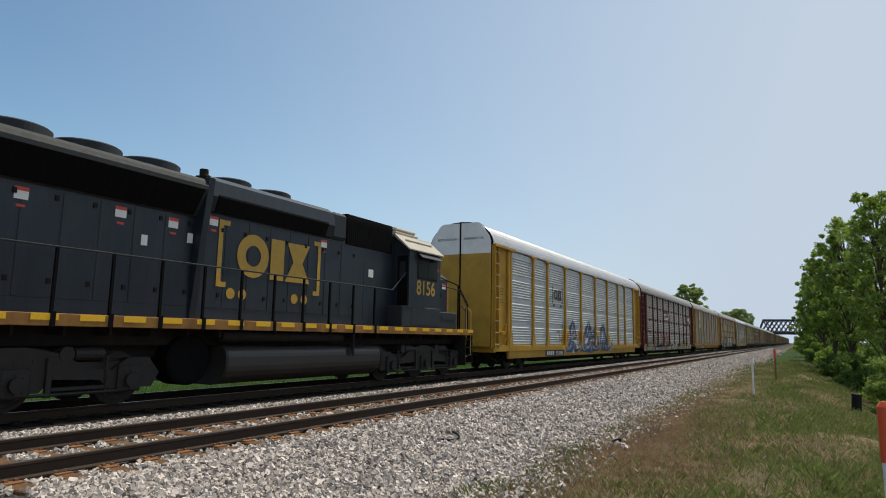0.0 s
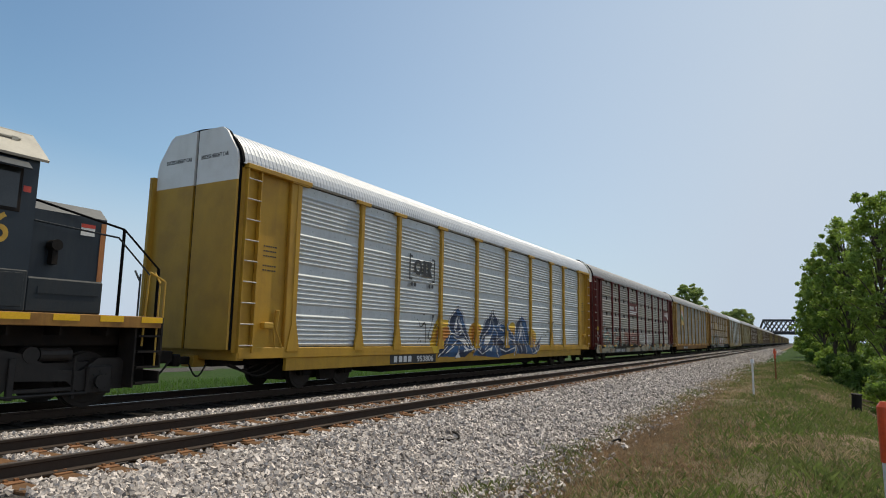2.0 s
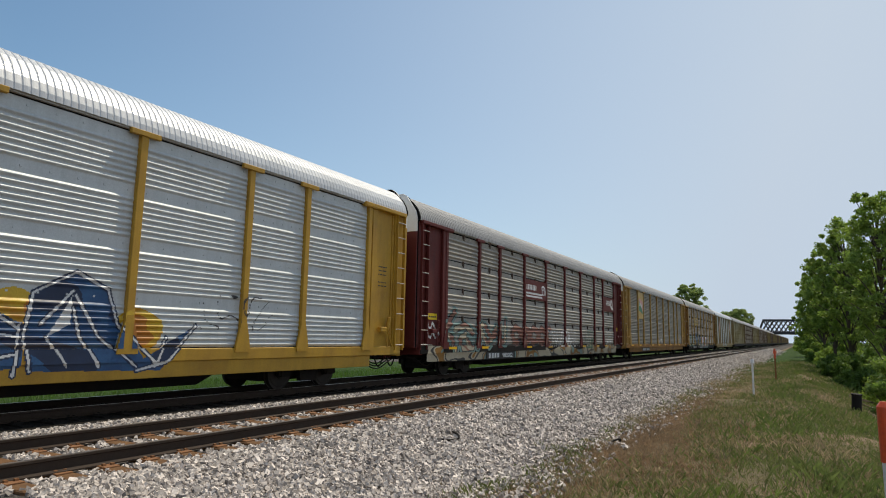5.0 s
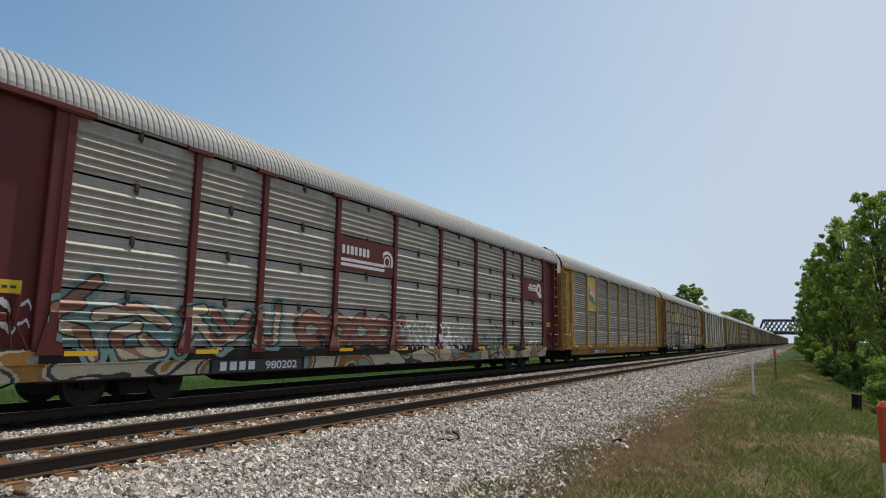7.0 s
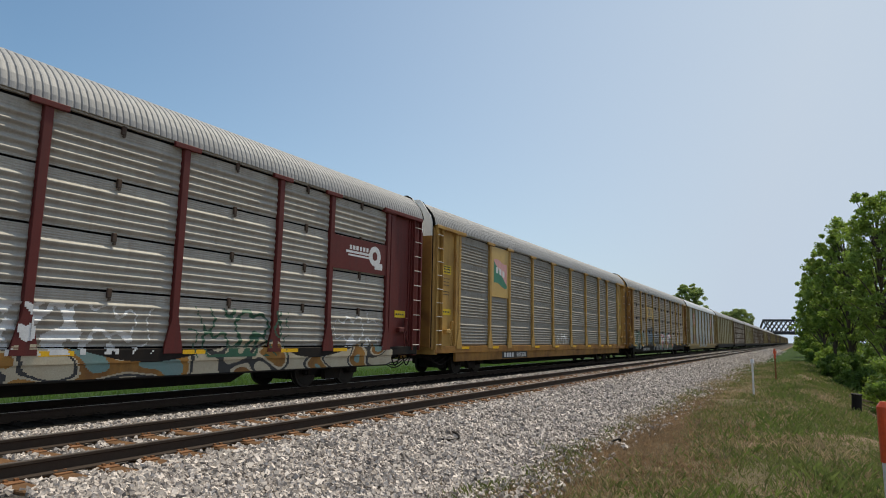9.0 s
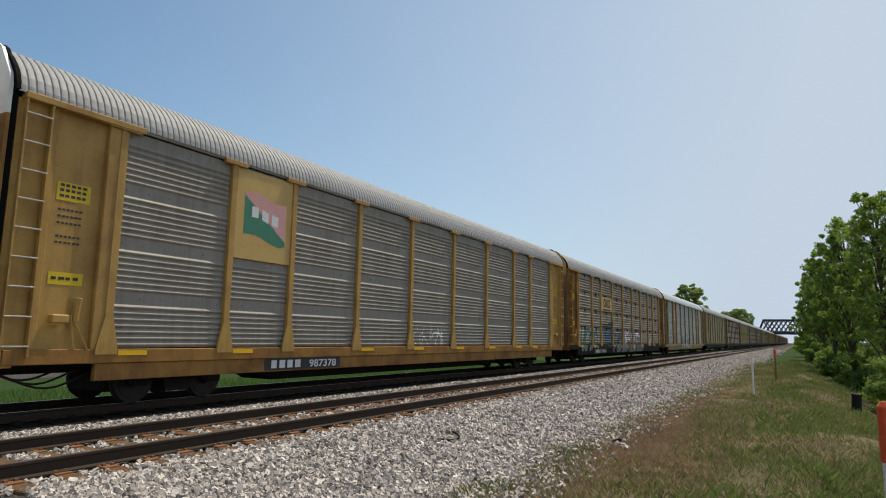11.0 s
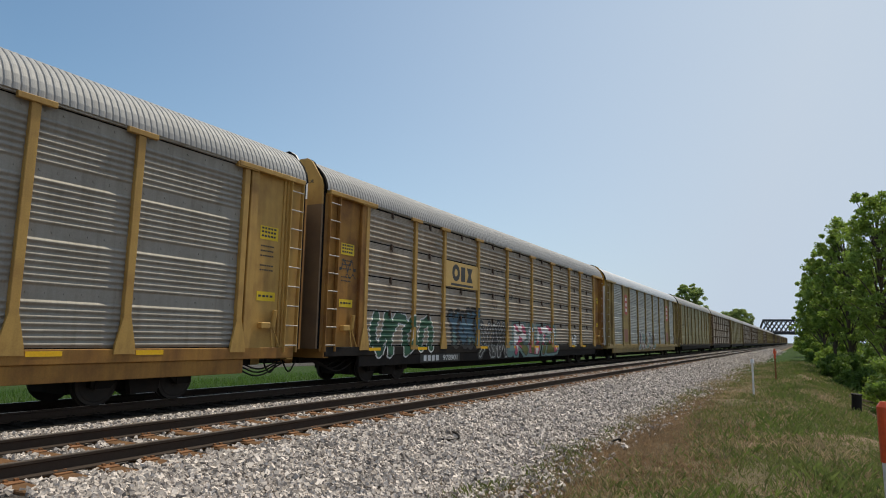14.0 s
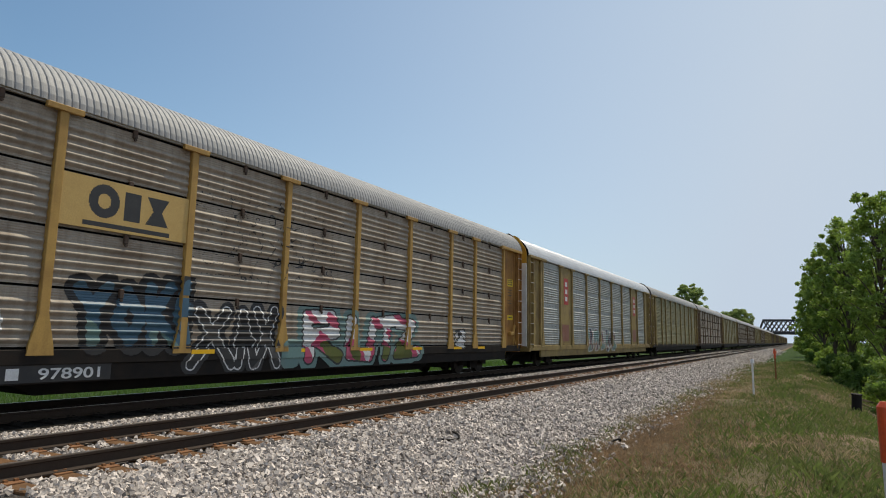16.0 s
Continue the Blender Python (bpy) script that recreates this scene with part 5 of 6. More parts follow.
    painted(fourth, "graffiti", 12.8, 14.0, 0.58, 1.35, rib_b, blobs_paint([(13.15, 0.35, 0.58, 1.3)], 51.0, [0, 0], 0, 0), [TEAL], "teal graffiti", lift=0.009)
    painted(fourth, "graffiti", 21.5, 23.4, 0.9, 2.0, rib_b, blobs_paint([(22.3, 0.45, 0.95, 1.75)], 55.0, [0, 0], 1, 1), [CHALK, INK], "white graffiti tag")
    painted(fourth, "graffiti", 10.0, 15.5, 2.6, 4.8, rib_b, scribble_paint(12.6, 2.6, 3.6, 1.1, 61.0, 0.018), [INK], "thin black graffiti tags")

    def csign(y, z):
        if not (7.17 < y < 9.83 and 3.28 < z < 4.24):
            return None
        if 7.6 < y < 9.4 and 3.34 < z < 3.43:
            return 1
        q = math.hypot(y - 7.98, (z - 3.83) * 0.95)
        if 0.13 < q < 0.30 or 8.38 < y < 8.72 and 3.54 < z < 4.1:
            return 1
        return 1 if abs(y - 9.1) < 0.10 + 0.55 * abs(z - 3.82) and abs(z - 3.82) < 0.28 else 0
    painted(fourth, "sign_panel", 7.1, 9.9, 3.2, 4.3, rib_b, csign, [SIGN_TAN, INK], "yellow sign panel with black emblem", 0.02, flat=True)
    # car with wide solid panels
    painted(fifth, "graffiti", 9.6, 17.2, 0.60, 2.15, rib_a, blobs_paint([(10.6, 0.7, 0.7, 2.1), (12.0, 0.65, 0.7, 2.1), (13.3, 0.6, 0.7, 2.1), (14.6, 0.65, 0.7, 2.1), (16.0, 0.7, 0.7, 2.0)], 71.0, [0, 2, 1], 3, 3), [TEAL, NAVY_INK, BRICK, CHALK], "teal and navy graffiti")
    for y in (5.75, 22.2):
        plate(fifth, "sign_board", y, y + 0.75, 3.3, 4.75, 1.475, SIGN_RED, "red and white sign board")
        for k in range(3):
            plate(fifth, "sign_mark", y + 0.18, y + 0.55, 3.5 + 0.4 * k, 3.75 + 0.4 * k, 1.481, CHALK)
        plate(fifth, "sign_patch", y - 0.3, y + 0.8, 1.3, 2.2, 1.475, BRICK)
    # reflectors, notices and latches
    for car in (second, third, fourth):
        for a, b in zip(POSTS, POSTS[1:]):
            if not 5.6 < a < 7.2:
                plate(car, "reflector", a + 0.25, a + 0.85, 0.98, 1.07, 1.531, BRIGHT_YELLOW, "orange-yellow reflector strip")
    for car in (first, second, third, fourth):
        for base, s in ((0.0, 1), (PITCH, -1)):
            y0, y1 = sorted((base + s * 1.25, base + s * 1.85))
            if car is not first:
                plate(car, "notice", y0, y1, 2.02 if car is second else 2.22, 2.24 if car is second else 2.44, 1.422, SIGN_YELLOW, "yellow notice with small print")
                bars(car, y0 + 0.05, y1 - 0.05, 2.10 if car is second else 2.31, 0.05, 1.428, INK, 4, 8)
            if car is not second and car is not first:
                plate(car, "notice", y0, y1, 3.72, 4.05, 1.422, SIGN_YELLOW, "yellow notice with small print")
                for z in (3.78, 3.88, 3.97):
                    bars(car, y0 + 0.05, y1 - 0.05, z, 0.05, 1.428, INK, 5, 9 + int(z * 10))
            if car is not second:
                for z in (3.3, 3.42, 3.54, 2.95, 3.06):
                    bars(car, y0 + 0.05, y1 - 0.1, z, 0.035, 1.422, INK, 6, int(z * 31))
            bm = bmesh.new()
            yc = (y0 + y1) / 2
            box(bm, 1.44, 1.60, yc - 0.25, yc + 0.05, 1.55, 1.70, 0.02)
            tube(bm, (1.50, yc + 0.2, 1.6), (1.56, yc + 0.2, 2.0), 0.06, 8)
            tube(bm, (1.52, yc + 0.2, 1.1), (1.52, yc + 0.1, 1.7), 0.02, 6)
            tube(bm, (1.52, yc + 0.45, 1.1), (1.52, yc + 0.15, 1.65), 0.02, 6)
            part("hand_brake" if s < 0 else "latch_box", bm, {id(first): YELLOW, id(second): MAROON}.get(id(car), TAN), car)
            for j in range(3):
                bm = bmesh.new()
                for k in range(10):
                    a, b = k / 10, (k + 1) / 10
                    w = 0.9 + 0.2 * j
                    f = lambda t: (1.0 + 0.12 * j, base + s * (0.6 + 1.4 * t * w), 0.72 - (0.16 + 0.07 * j) * math.sin(math.pi * t) ** 1.5)
                    tube(bm, f(a), f(b), 0.02, 5)
                part("cable", bm, BLACK, car, "hanging black hoses")


decorate()

# ---------------------------------------------------------------- trackside
rng = np.random.default_rng(7)


def ties():
    bm = bmesh.new()
    box(bm, -1.3, 1.3, -0.115, 0.115, -0.36, -0.175, 0.012)
    tie = finish("tie", bm, TIE)
    bm = bmesh.new()
    for s in (-1, 1):
        box(bm, s * 0.753 - 0.19, s * 0.753 + 0.19, -0.09, 0.09, -0.176, -0.158, 0.004)
        for dx in (-0.11, 0.10):
            for dy in (-0.05, 0.05):
                box(bm, s * 0.753 + dx - 0.018, s * 0.753 + dx + 0.018, dy - 0.018, dy + 0.018, -0.16, -0.135)
    plates = finish("tie_plate", bm, RUST)
    # ties and plates below the train get the same painted shade
    shaded_tie, shaded_plates = tie.copy(), plates.copy()
    for me in (shaded_tie, shaded_plates):
        me.materials[0] = SHADED_BALLAST
    r = random.Random(5)
    for base, y0, n in ((empty_track, 2.0, 230), (train_track, -2.0, 130)):
        for i in range(n):
            m = pose(r.uniform(-0.07, 0.07), y0 + 0.5 * i + r.uniform(-0.04, 0.04), r.uniform(-0.006, 0.0), 0, 0, r.uniform(-1.2, 1.2))
            t = shared("tie", tie if base is empty_track else shaded_tie, base, m)
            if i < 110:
                shared("tie_plate", plates if base is empty_track else shaded_plates, t)


def stones(name, xs, ys, size, label):
    n = len(xs)
    base = np.array([(x, y, z) for z in (-1, 1) for y in (-1, 1) for x in (-1, 1)], float)
    quads = np.array([(0, 2, 3, 1), (4, 5, 7, 6), (0, 1, 5, 4), (2, 6, 7, 3), (0, 4, 6, 2), (1, 3, 7, 5)])
    v = base[None] * rng.uniform(0.45, 1.1, (n, 8, 3)) * (size[:, None] * rng.uniform(0.6, 1.25, (n, 3)))[:, None, :]
    q = rng.normal(size=(n, 4))
    q /= np.linalg.norm(q, axis=1)[:, None]
    w, x, y, z = q.T
    R = np.stack([1 - 2 * (y * y + z * z), 2 * (x * y - z * w), 2 * (x * z + y * w), 2 * (x * y + z * w), 1 - 2 * (x * x + z * z), 2 * (y * z - x * w),
                  2 * (x * z - y * w), 2 * (y * z + x * w), 1 - 2 * (x * x + y * y)], 1).reshape(n, 3, 3)
    v = np.einsum("nij,nkj->nki", R, v)
    zs = np.array([ground_height(a, b) for a, b in zip(xs, ys)]) + size * rng.uniform(-0.3, 1.1, n)
    v += np.stack([xs, ys, zs], 1)[:, None, :]
    f = quads[None] + 8 * np.arange(n)[:, None, None]
    me = soup(name, v.reshape(-1, 3), f.reshape(-1, 4), STONE)
    tagged(new(name, me), label, "gravel", kind="stuff")


def along(n, y0, y1):
    """Distances that thin out with 1/y."""
    return y0 * (y1 / y0) ** rng.random(n)


def ballast_stones():
    ys = along(88000, 3.4, 170)
    xs = rng.uniform(-6.5, -2.7, len(ys))
    lim = np.array([edge_x(y) for y in ys])
    keep = xs < lim + rng.exponential(0.42, len(ys)) - 0.12
    ys, xs = ys[keep], xs[keep]
    stones("ballast_stones", xs, ys, rng.uniform(0.016, 0.034, len(xs)) * (1 + ys / 90), "pale grey crushed limestone ballast on the track shoulder")
    ys = along(42000, 3.0, 110)
    xs = rng.uniform(-10.75, -6.5, len(ys))
    keep = (np.abs(np.abs(xs - NEAR_X) - 0.753) > 0.1) & ~((np.abs(xs - NEAR_X) < 1.32) & (np.abs((ys - 2.0 + 0.25) % 0.5 - 0.25) < 0.12))
    ys, xs = ys[keep], xs[keep]
    stones("crib_stones", xs, ys, rng.uniform(0.015, 0.032, len(xs)) * (1 + ys / 90), "pale grey ballast between the ties and tracks")




def grass(name, n, material, seed, label, height, where, y0=4.0, y1=70, x0=-4.4, x1=3.2, in_bare=False):
    ys = along(n, y0, y1)
    xs = rng.uniform(x0, x1, n) + rng.normal(0, 0.1, n)
    lim = np.array([edge_x(y) for y in ys])
    patch = np.array([noise.noise((x * 0.7, y * 0.35, seed)) + 0.5 * noise.noise((x * 2.3, y * 1.4, seed + 4)) for x, y in zip(xs, ys)])
    keep = (xs > lim - rng.exponential(0.12, n)) & (patch > where + rng.normal(0, 0.12, n))
    if x0 > -3 and not in_bare:
        keep &= rng.random(n) < np.clip((xs - x0) / 2.6, 0, 1)
    bare = np.exp(-(((xs + 2.5) / 1.0) ** 2 + ((ys - 12.5) / 4.5) ** 2)) + 0.8 * np.exp(-(((xs + 3.0) / 0.5) ** 2 + ((ys - 20.0) / 9.0) ** 2))
    keep &= rng.random(n) < bare if in_bare else rng.random(n) > 0.97 * bare
    xs, ys, patch = xs[keep], ys[keep], patch[keep]
    n = len(xs)
    zs = np.array([ground_height(a, b) for a, b in zip(xs, ys)]) - 0.01
    h = height * rng.uniform(0.35, 1.3, n) * (0.75 + 0.6 * np.clip(patch, 0, 1))
    a, lean = rng.uniform(0, 2 * np.pi, n), rng.normal(0, 0.45, (n, 2))
    w = 0.0026 * (1 + ys / 13)
    dx, dy = w * np.cos(a), w * np.sin(a)
    v = np.stack([np.stack([xs - dx, ys - dy, zs], 1), np.stack([xs + dx, ys + dy, zs], 1),
                  np.stack([xs + dx * 0.6 + lean[:, 0] * h * 0.35, ys + dy * 0.6 + lean[:, 1] * h * 0.35, zs + h * 0.6], 1),
                  np.stack([xs + lean[:, 0] * h, ys + lean[:, 1] * h, zs + h], 1)], 1)
    f = np.array([(0, 1, 2), (0, 2, 3)])[None] + 4 * np.arange(n)[:, None, None]
    tagged(new(name, soup(name, v.reshape(-1, 3), f.reshape(-1, 3), material)), label, "grass", kind="stuff")


def leaf_material(name, color, second):
    m = mat(name, color, 0.55, second=second, scale=0.7, grain=0.2, grain_scale=8, island=0.35, bump=0)
    t = m.node_tree
    b = t.nodes["Principled BSDF"]
    tr, mx = t.nodes.new("ShaderNodeBsdfTranslucent"), t.nodes.new("ShaderNodeMixShader")
    src = b.inputs["Base Color"].links[0].from_socket
    t.links.new(src, tr.inputs["Color"])
    mx.inputs[0].default_value = 0.5
    t.links.new(b.outputs[0], mx.inputs[1])
    t.links.new(tr.outputs[0], mx.inputs[2])
    t.links.new(mx.outputs[0], t.nodes["Material Output"].inputs["Surface"])
    return m


GRASS_GREEN = leaf_material("green_grass_blade", (0.13, 0.165, 0.045), (0.21, 0.19, 0.085))
GRASS_TALL = leaf_material("tall_green_grass_blade", (0.12, 0.17, 0.04), (0.19, 0.20, 0.08))
GRASS_FIELD = leaf_material("lush_grass_blade", (0.07, 0.15, 0.02), (0.10, 0.17, 0.03))
GRASS_DRY = leaf_material("dry_grass_blade", (0.36, 0.28, 0.165), (0.22, 0.16, 0.10))
GRASS_DEAD = leaf_material("withered_grass_blade", (0.27, 0.175, 0.105), (0.35, 0.26, 0.16))
LEAF = leaf_material("fresh_green_leaves", (0.23, 0.33, 0.06), (0.13, 0.22, 0.04))
# Paler green puts distance haze into the leaves across the tracks.
LEAF_HAZED = leaf_material("haze_paled_leaves", (0.30, 0.38, 0.12), (0.22, 0.30, 0.08))
LEAF_DARK = leaf_material("dark_green_leaves", (0.12, 0.20, 0.036), (0.08, 0.15, 0.03))
BARK = mat("tree_bark", (0.10, 0.08, 0.06), 0.9, second=(0.06, 0.05, 0.04), scale=4, bump=0.8, bump_scale=20, bump_dist=0.03)


def leaves(centres, radii, per, size, seed):
    r = np.random.default_rng(seed)
    n = len(centres) * per
    d = r.normal(size=(n, 3))
    d /= np.linalg.norm(d, axis=1)[:, None]
    c = np.repeat(np.array(centres), per, 0) + d * (np.repeat(np.array(radii), per) * r.random(n) ** 0.5)[:, None] * np.array([1, 1, 0.75])
    u = r.normal(size=(n, 3))
    u /= np.linalg.norm(u, axis=1)[:, None]
    w = np.cross(u, r.normal(size=(n, 3)))
    w /= np.linalg.norm(w, axis=1)[:, None]
    s = (size * r.uniform(0.6, 1.3, n))[:, None]
    v = np.stack([c - u * s, c + w * s * 0.55, c + u * s, c - w * s * 0.55], 1)
    return v.reshape(-1, 3), np.arange(4 * n).reshape(-1, 4)


def tree(x, y, height, spread, seed, clumps, per, size, material, label, low=0.25, lean=0.0):
    r = random.Random(seed)
    z = ground_height(x, y) - 0.15
    base = thing("tree", None, None, label, "tree", "trees beside the tracks", m=pose(x, y, z))
    bm = bmesh.new()
    pts = [Vector((lean * t * t * height * 0.2 + r.uniform(-0.1, 0.1) * t * 2, r.uniform(-0.1, 0.1) * t * 2, height * 0.92 * t)) for t in (0, 0.15, 0.35, 0.55, 0.75, 1.0)]
    rad = [0.014 * height * k for k in (1.0, 0.8, 0.62, 0.45, 0.28, 0.06)]
    for a, b, ra, rb in zip(pts, pts[1:], rad, rad[1:]):
        tube(bm, a, b, ra, 8, rb)
    centres, radii = [], []
    clumps, per, size = int(clumps * 3.4), int(per * 0.85), size * 0.58
    for k in range(clumps):
        t = low + (1.0 - low) * (k + r.random()) / clumps
        reach = spread * (0.35 + 0.65 * math.sin(math.pi * min(1, (t - low) / (1 - low) * 0.8 + 0.14))) * r.uniform(0.35, 1.08)
        ang = r.uniform(0, math.tau)
        root = pts[0].lerp(pts[-1], max(0.08, t - 0.16))
        tip = Vector((lean * t * t * height * 0.2 + reach * math.cos(ang), reach * math.sin(ang), height * t + r.uniform(-0.3, 0.3)))
        if k % 4 == 0:
            mid = root.lerp(tip, 0.55) + Vector((0, 0, 0.2))
            tube(bm, root, mid, 0.0045 * height, 5, 0.003 * height)
            tube(bm, mid, tip, 0.003 * height, 5, 0.001 * height)
        centres.append(tip)
        radii.append(r.uniform(0.3, 1.0) * 0.17 * spread + 0.10)
    part("trunk", bm, BARK, base)
    v, f = leaves([tuple(c) for c in centres], radii, per, size, seed)
    crown = new("crown", soup("crown", v, f, material))
    crown.parent = base
    tagged(crown, "loose crown of fresh leaves")


def bush(x, y, height, spread, seed, clumps, per, size, material, label):
    r = random.Random(seed)
    z = ground_height(x, y) - 0.1
    base = thing("bush", None, None, label, "bush", "bushes beside the tracks", m=pose(x, y, z))
    bm = bmesh.new()
    centres, radii = [], []
    for k in range(clumps):
        a, q = r.uniform(0, math.tau), r.random() ** 0.5
        tip = Vector((spread * q * math.cos(a), spread * q * math.sin(a), height * r.uniform(0.12, 1.0) * (1 - 0.45 * q * q)))
        if k % 3 == 0:
            tube(bm, (tip.x * 0.2, tip.y * 0.2, 0), tip, 0.03, 5, 0.01)
        centres.append(tuple(tip))
        radii.append(r.uniform(0.25, 0.5) * (0.5 + 0.35 * spread))
    part("stem", bm, BARK, base)
    v, f = leaves(centres, radii, per * 2, size * 0.62, seed)
    crown = new("foliage", soup("foliage", v, f, material))
    crown.parent = base


def woods():
    fresh = "tall broad-leaved tree in fresh spring leaf"
    tree(4.3, 44, 11.9, 2.2, 11, 64, 120, 0.15, LEAF, fresh, 0.3)
    tree(7.6, 46, 10.6, 2.6, 12, 60, 110, 0.16, LEAF, fresh, 0.2)
    tree(3.0, 52, 11.6, 2.0, 13, 54, 110, 0.16, LEAF, fresh, 0.28)
    tree(7.0, 60, 12.0, 3.0, 14, 50, 90, 0.2, LEAF, fresh)
    tree(2.5, 62, 10.9, 2.1, 26, 60, 100, 0.18, LEAF, fresh, 0.36)
    tree(2.1, 76, 10.8, 2.3, 15, 60, 90, 0.22, LEAF, fresh, 0.36)
    tree(6.5, 82, 11.0, 3.6, 16, 50, 80, 0.24, LEAF, fresh)
    tree(2.2, 98, 10.2, 3.4, 17, 55, 80, 0.28, LEAF, fresh, 0.1)
    tree(11.0, 52, 11.5, 3.4, 18, 45, 90, 0.2, LEAF, fresh)
    tree(4.6, 125, 10.5, 4.4, 19, 45, 70, 0.34, LEAF, fresh, 0.08)
    tree(6.0, 160, 11.0, 5.2, 20, 40, 70, 0.42, LEAF_DARK, fresh, 0.06)
    tree(7.0, 205, 12.0, 6.0, 21, 40, 60, 0.5, LEAF_DARK, fresh, 0.06)
    tree(8.0, 260, 12.0, 7.0, 22, 40, 60, 0.6, LEAF_DARK, fresh, 0.06)
    tree(-22.0, 153, 15.0, 3.9, 23, 90, 120, 0.32, LEAF_HAZED, "round tree standing across the tracks")
    tree(-21.5, 290, 15.8, 5.2, 24, 70, 100, 0.5, LEAF_HAZED, "distant tree across the tracks")
    tree(-26.0, 292, 14.5, 5.0, 25, 70, 100, 0.5, LEAF_HAZED, "distant tree across the tracks")
    under = "dense green bush along the ditch"
    r = random.Random(31)
    spots = [(3.2, 27, 2.6, 1.3), (4.6, 30, 3.2, 1.6), (3.4, 33, 2.0, 1.2), (2.6, 40, 1.7, 1.2), (4.4, 37, 3.2, 1.6), (6.0, 34, 3.6, 1.8), (2.2, 47, 2.0, 1.3), (3.2, 52, 3.2, 1.6), (5.4, 42, 3.6, 1.8),
             (2.6, 58, 2.2, 1.4), (4.6, 56, 3.4, 2.0), (5.2, 70, 3.8, 2.2), (7.4, 50, 3.8, 2.2), (8.6, 40, 4.2, 2.2), (5.8, 88, 4.2, 2.6), (3.4, 24, 1.6, 1.2), (2.9, 21, 1.1, 0.9), (3.0, 64, 3.2, 1.8), (2.3, 72, 2.6, 1.6), (2.2, 84, 2.8, 1.8), (2.2, 98, 3.0, 2.1), (2.2, 116, 3.4, 2.4), (1.8, 140, 3.8, 3.0), (2.0, 170, 4.2, 3.5), (2.6, 210, 4.6, 4.2), (3.0, 255, 5.0, 5.0), (3.4, 300, 5.5, 6.0)]
    for i, (x, y, h, s) in enumerate(spots):
        bush(x, y, h, s, 100 + i, 30, 90 if y < 80 else 60, 0.075 + 0.0013 * y, LEAF if i % 3 else LEAF_DARK, under)


ORANGE = mat("orange_plastic", (0.62, 0.075, 0.018), 0.4, second=(0.5, 0.06, 0.02), scale=8, bump=0.03)
POST_WHITE = mat("white_plastic_post", (0.70, 0.71, 0.72), 0.4, second=(0.55, 0.55, 0.53), scale=9, bump=0.03)
CONCRETE = mat("concrete", (0.35, 0.34, 0.32), 0.9, second=(0.25, 0.24, 0.23), scale=0.5, bump=0.3)
BRIDGE_STEEL = mat("dark_bridge_steel", (0.022, 0.024, 0.03), 0.6, second=(0.035, 0.03, 0.03), scale=0.4, bump=0.1)
DEAD_WOOD = mat("dead_wood", (0.22, 0.17, 0.12), 0.9, second=(0.13, 0.10, 0.07), scale=6, bump=0.4)


def markers():
    x, y = 0.567, 6.2
    z = ground_height(x, y) - 0.05
    base = thing("marker_post", None, None, "white plastic marker post with an orange top", "marker post", m=pose(x, y, z, 0.0, -0.4))
    top = 0.885 - z
    bm = bmesh.new()
    tube(bm, (0, 0, 0), (0, 0, top - 0.46), 0.047, 20)
    part("tube", bm, POST_WHITE, base, smooth=False)
    bm = bmesh.new()
    tube(bm, (0, 0, top - 0.47), (0, 0, top - 0.04), 0.056, 20)
    tube(bm, (0, 0, top - 0.04), (0, 0, top), 0.056, 20, 0.03)
    part("cap", bm, ORANGE, base, "orange plastic cap")
    x, y = -1.56, 25.4
    z = ground_height(x, y) - 0.05
    base = thing("vent_pipe", None, None, "thin grey-white pipe with a cap in the grass", "post", m=pose(x, y, z))
    bm = bmesh.new()
    tube(bm, (0, 0, 0), (0, 0, 1.25), 0.035, 10)
    part("pipe", bm, POST_WHITE, base)
    bm = bmesh.new()
    tube(bm, (0, 0, 1.22), (0, 0, 1.36), 0.075, 12, 0.05)
    part("cap", bm, POST_WHITE, base)
    x, y = -1.12, 34.5
    z = ground_height(x, y) - 0.05
    base = thing("marker_stake", None, None, "rusty steel stake with an orange-red top", "post", m=pose(x, y, z))
    bm = bmesh.new()
    box(bm, -0.035, 0.035, -0.02, 0.02, 0, 1.2)
    part("stake", bm, RUST, base)
    bm = bmesh.new()
    box(bm, -0.045, 0.045, -0.025, 0.025, 1.15, 1.62, 0.008)
    box(bm, -0.075, 0.075, -0.028, 0.028, 1.38, 1.50, 0.008)
    part("reflector", bm, ORANGE, base)
    x, y = 1.32, 22.4
    z = ground_height(x, y) - 0.05
    base = thing("culvert_stub", None, None, "short black plastic pipe stub beside the ditch", "pipe", m=pose(x, y, z, 4, 3))
    bm = bmesh.new()
    tube(bm, (0, 0, 0), (0, 0, 0.62), 0.13, 14)
    part("pipe", bm, BLACK, base)
    bm = bmesh.new()
    tube(bm, (0, 0, 0.6), (0, 0, 0.64), 0.145, 14)
    part("rim", bm, BLACK, base)


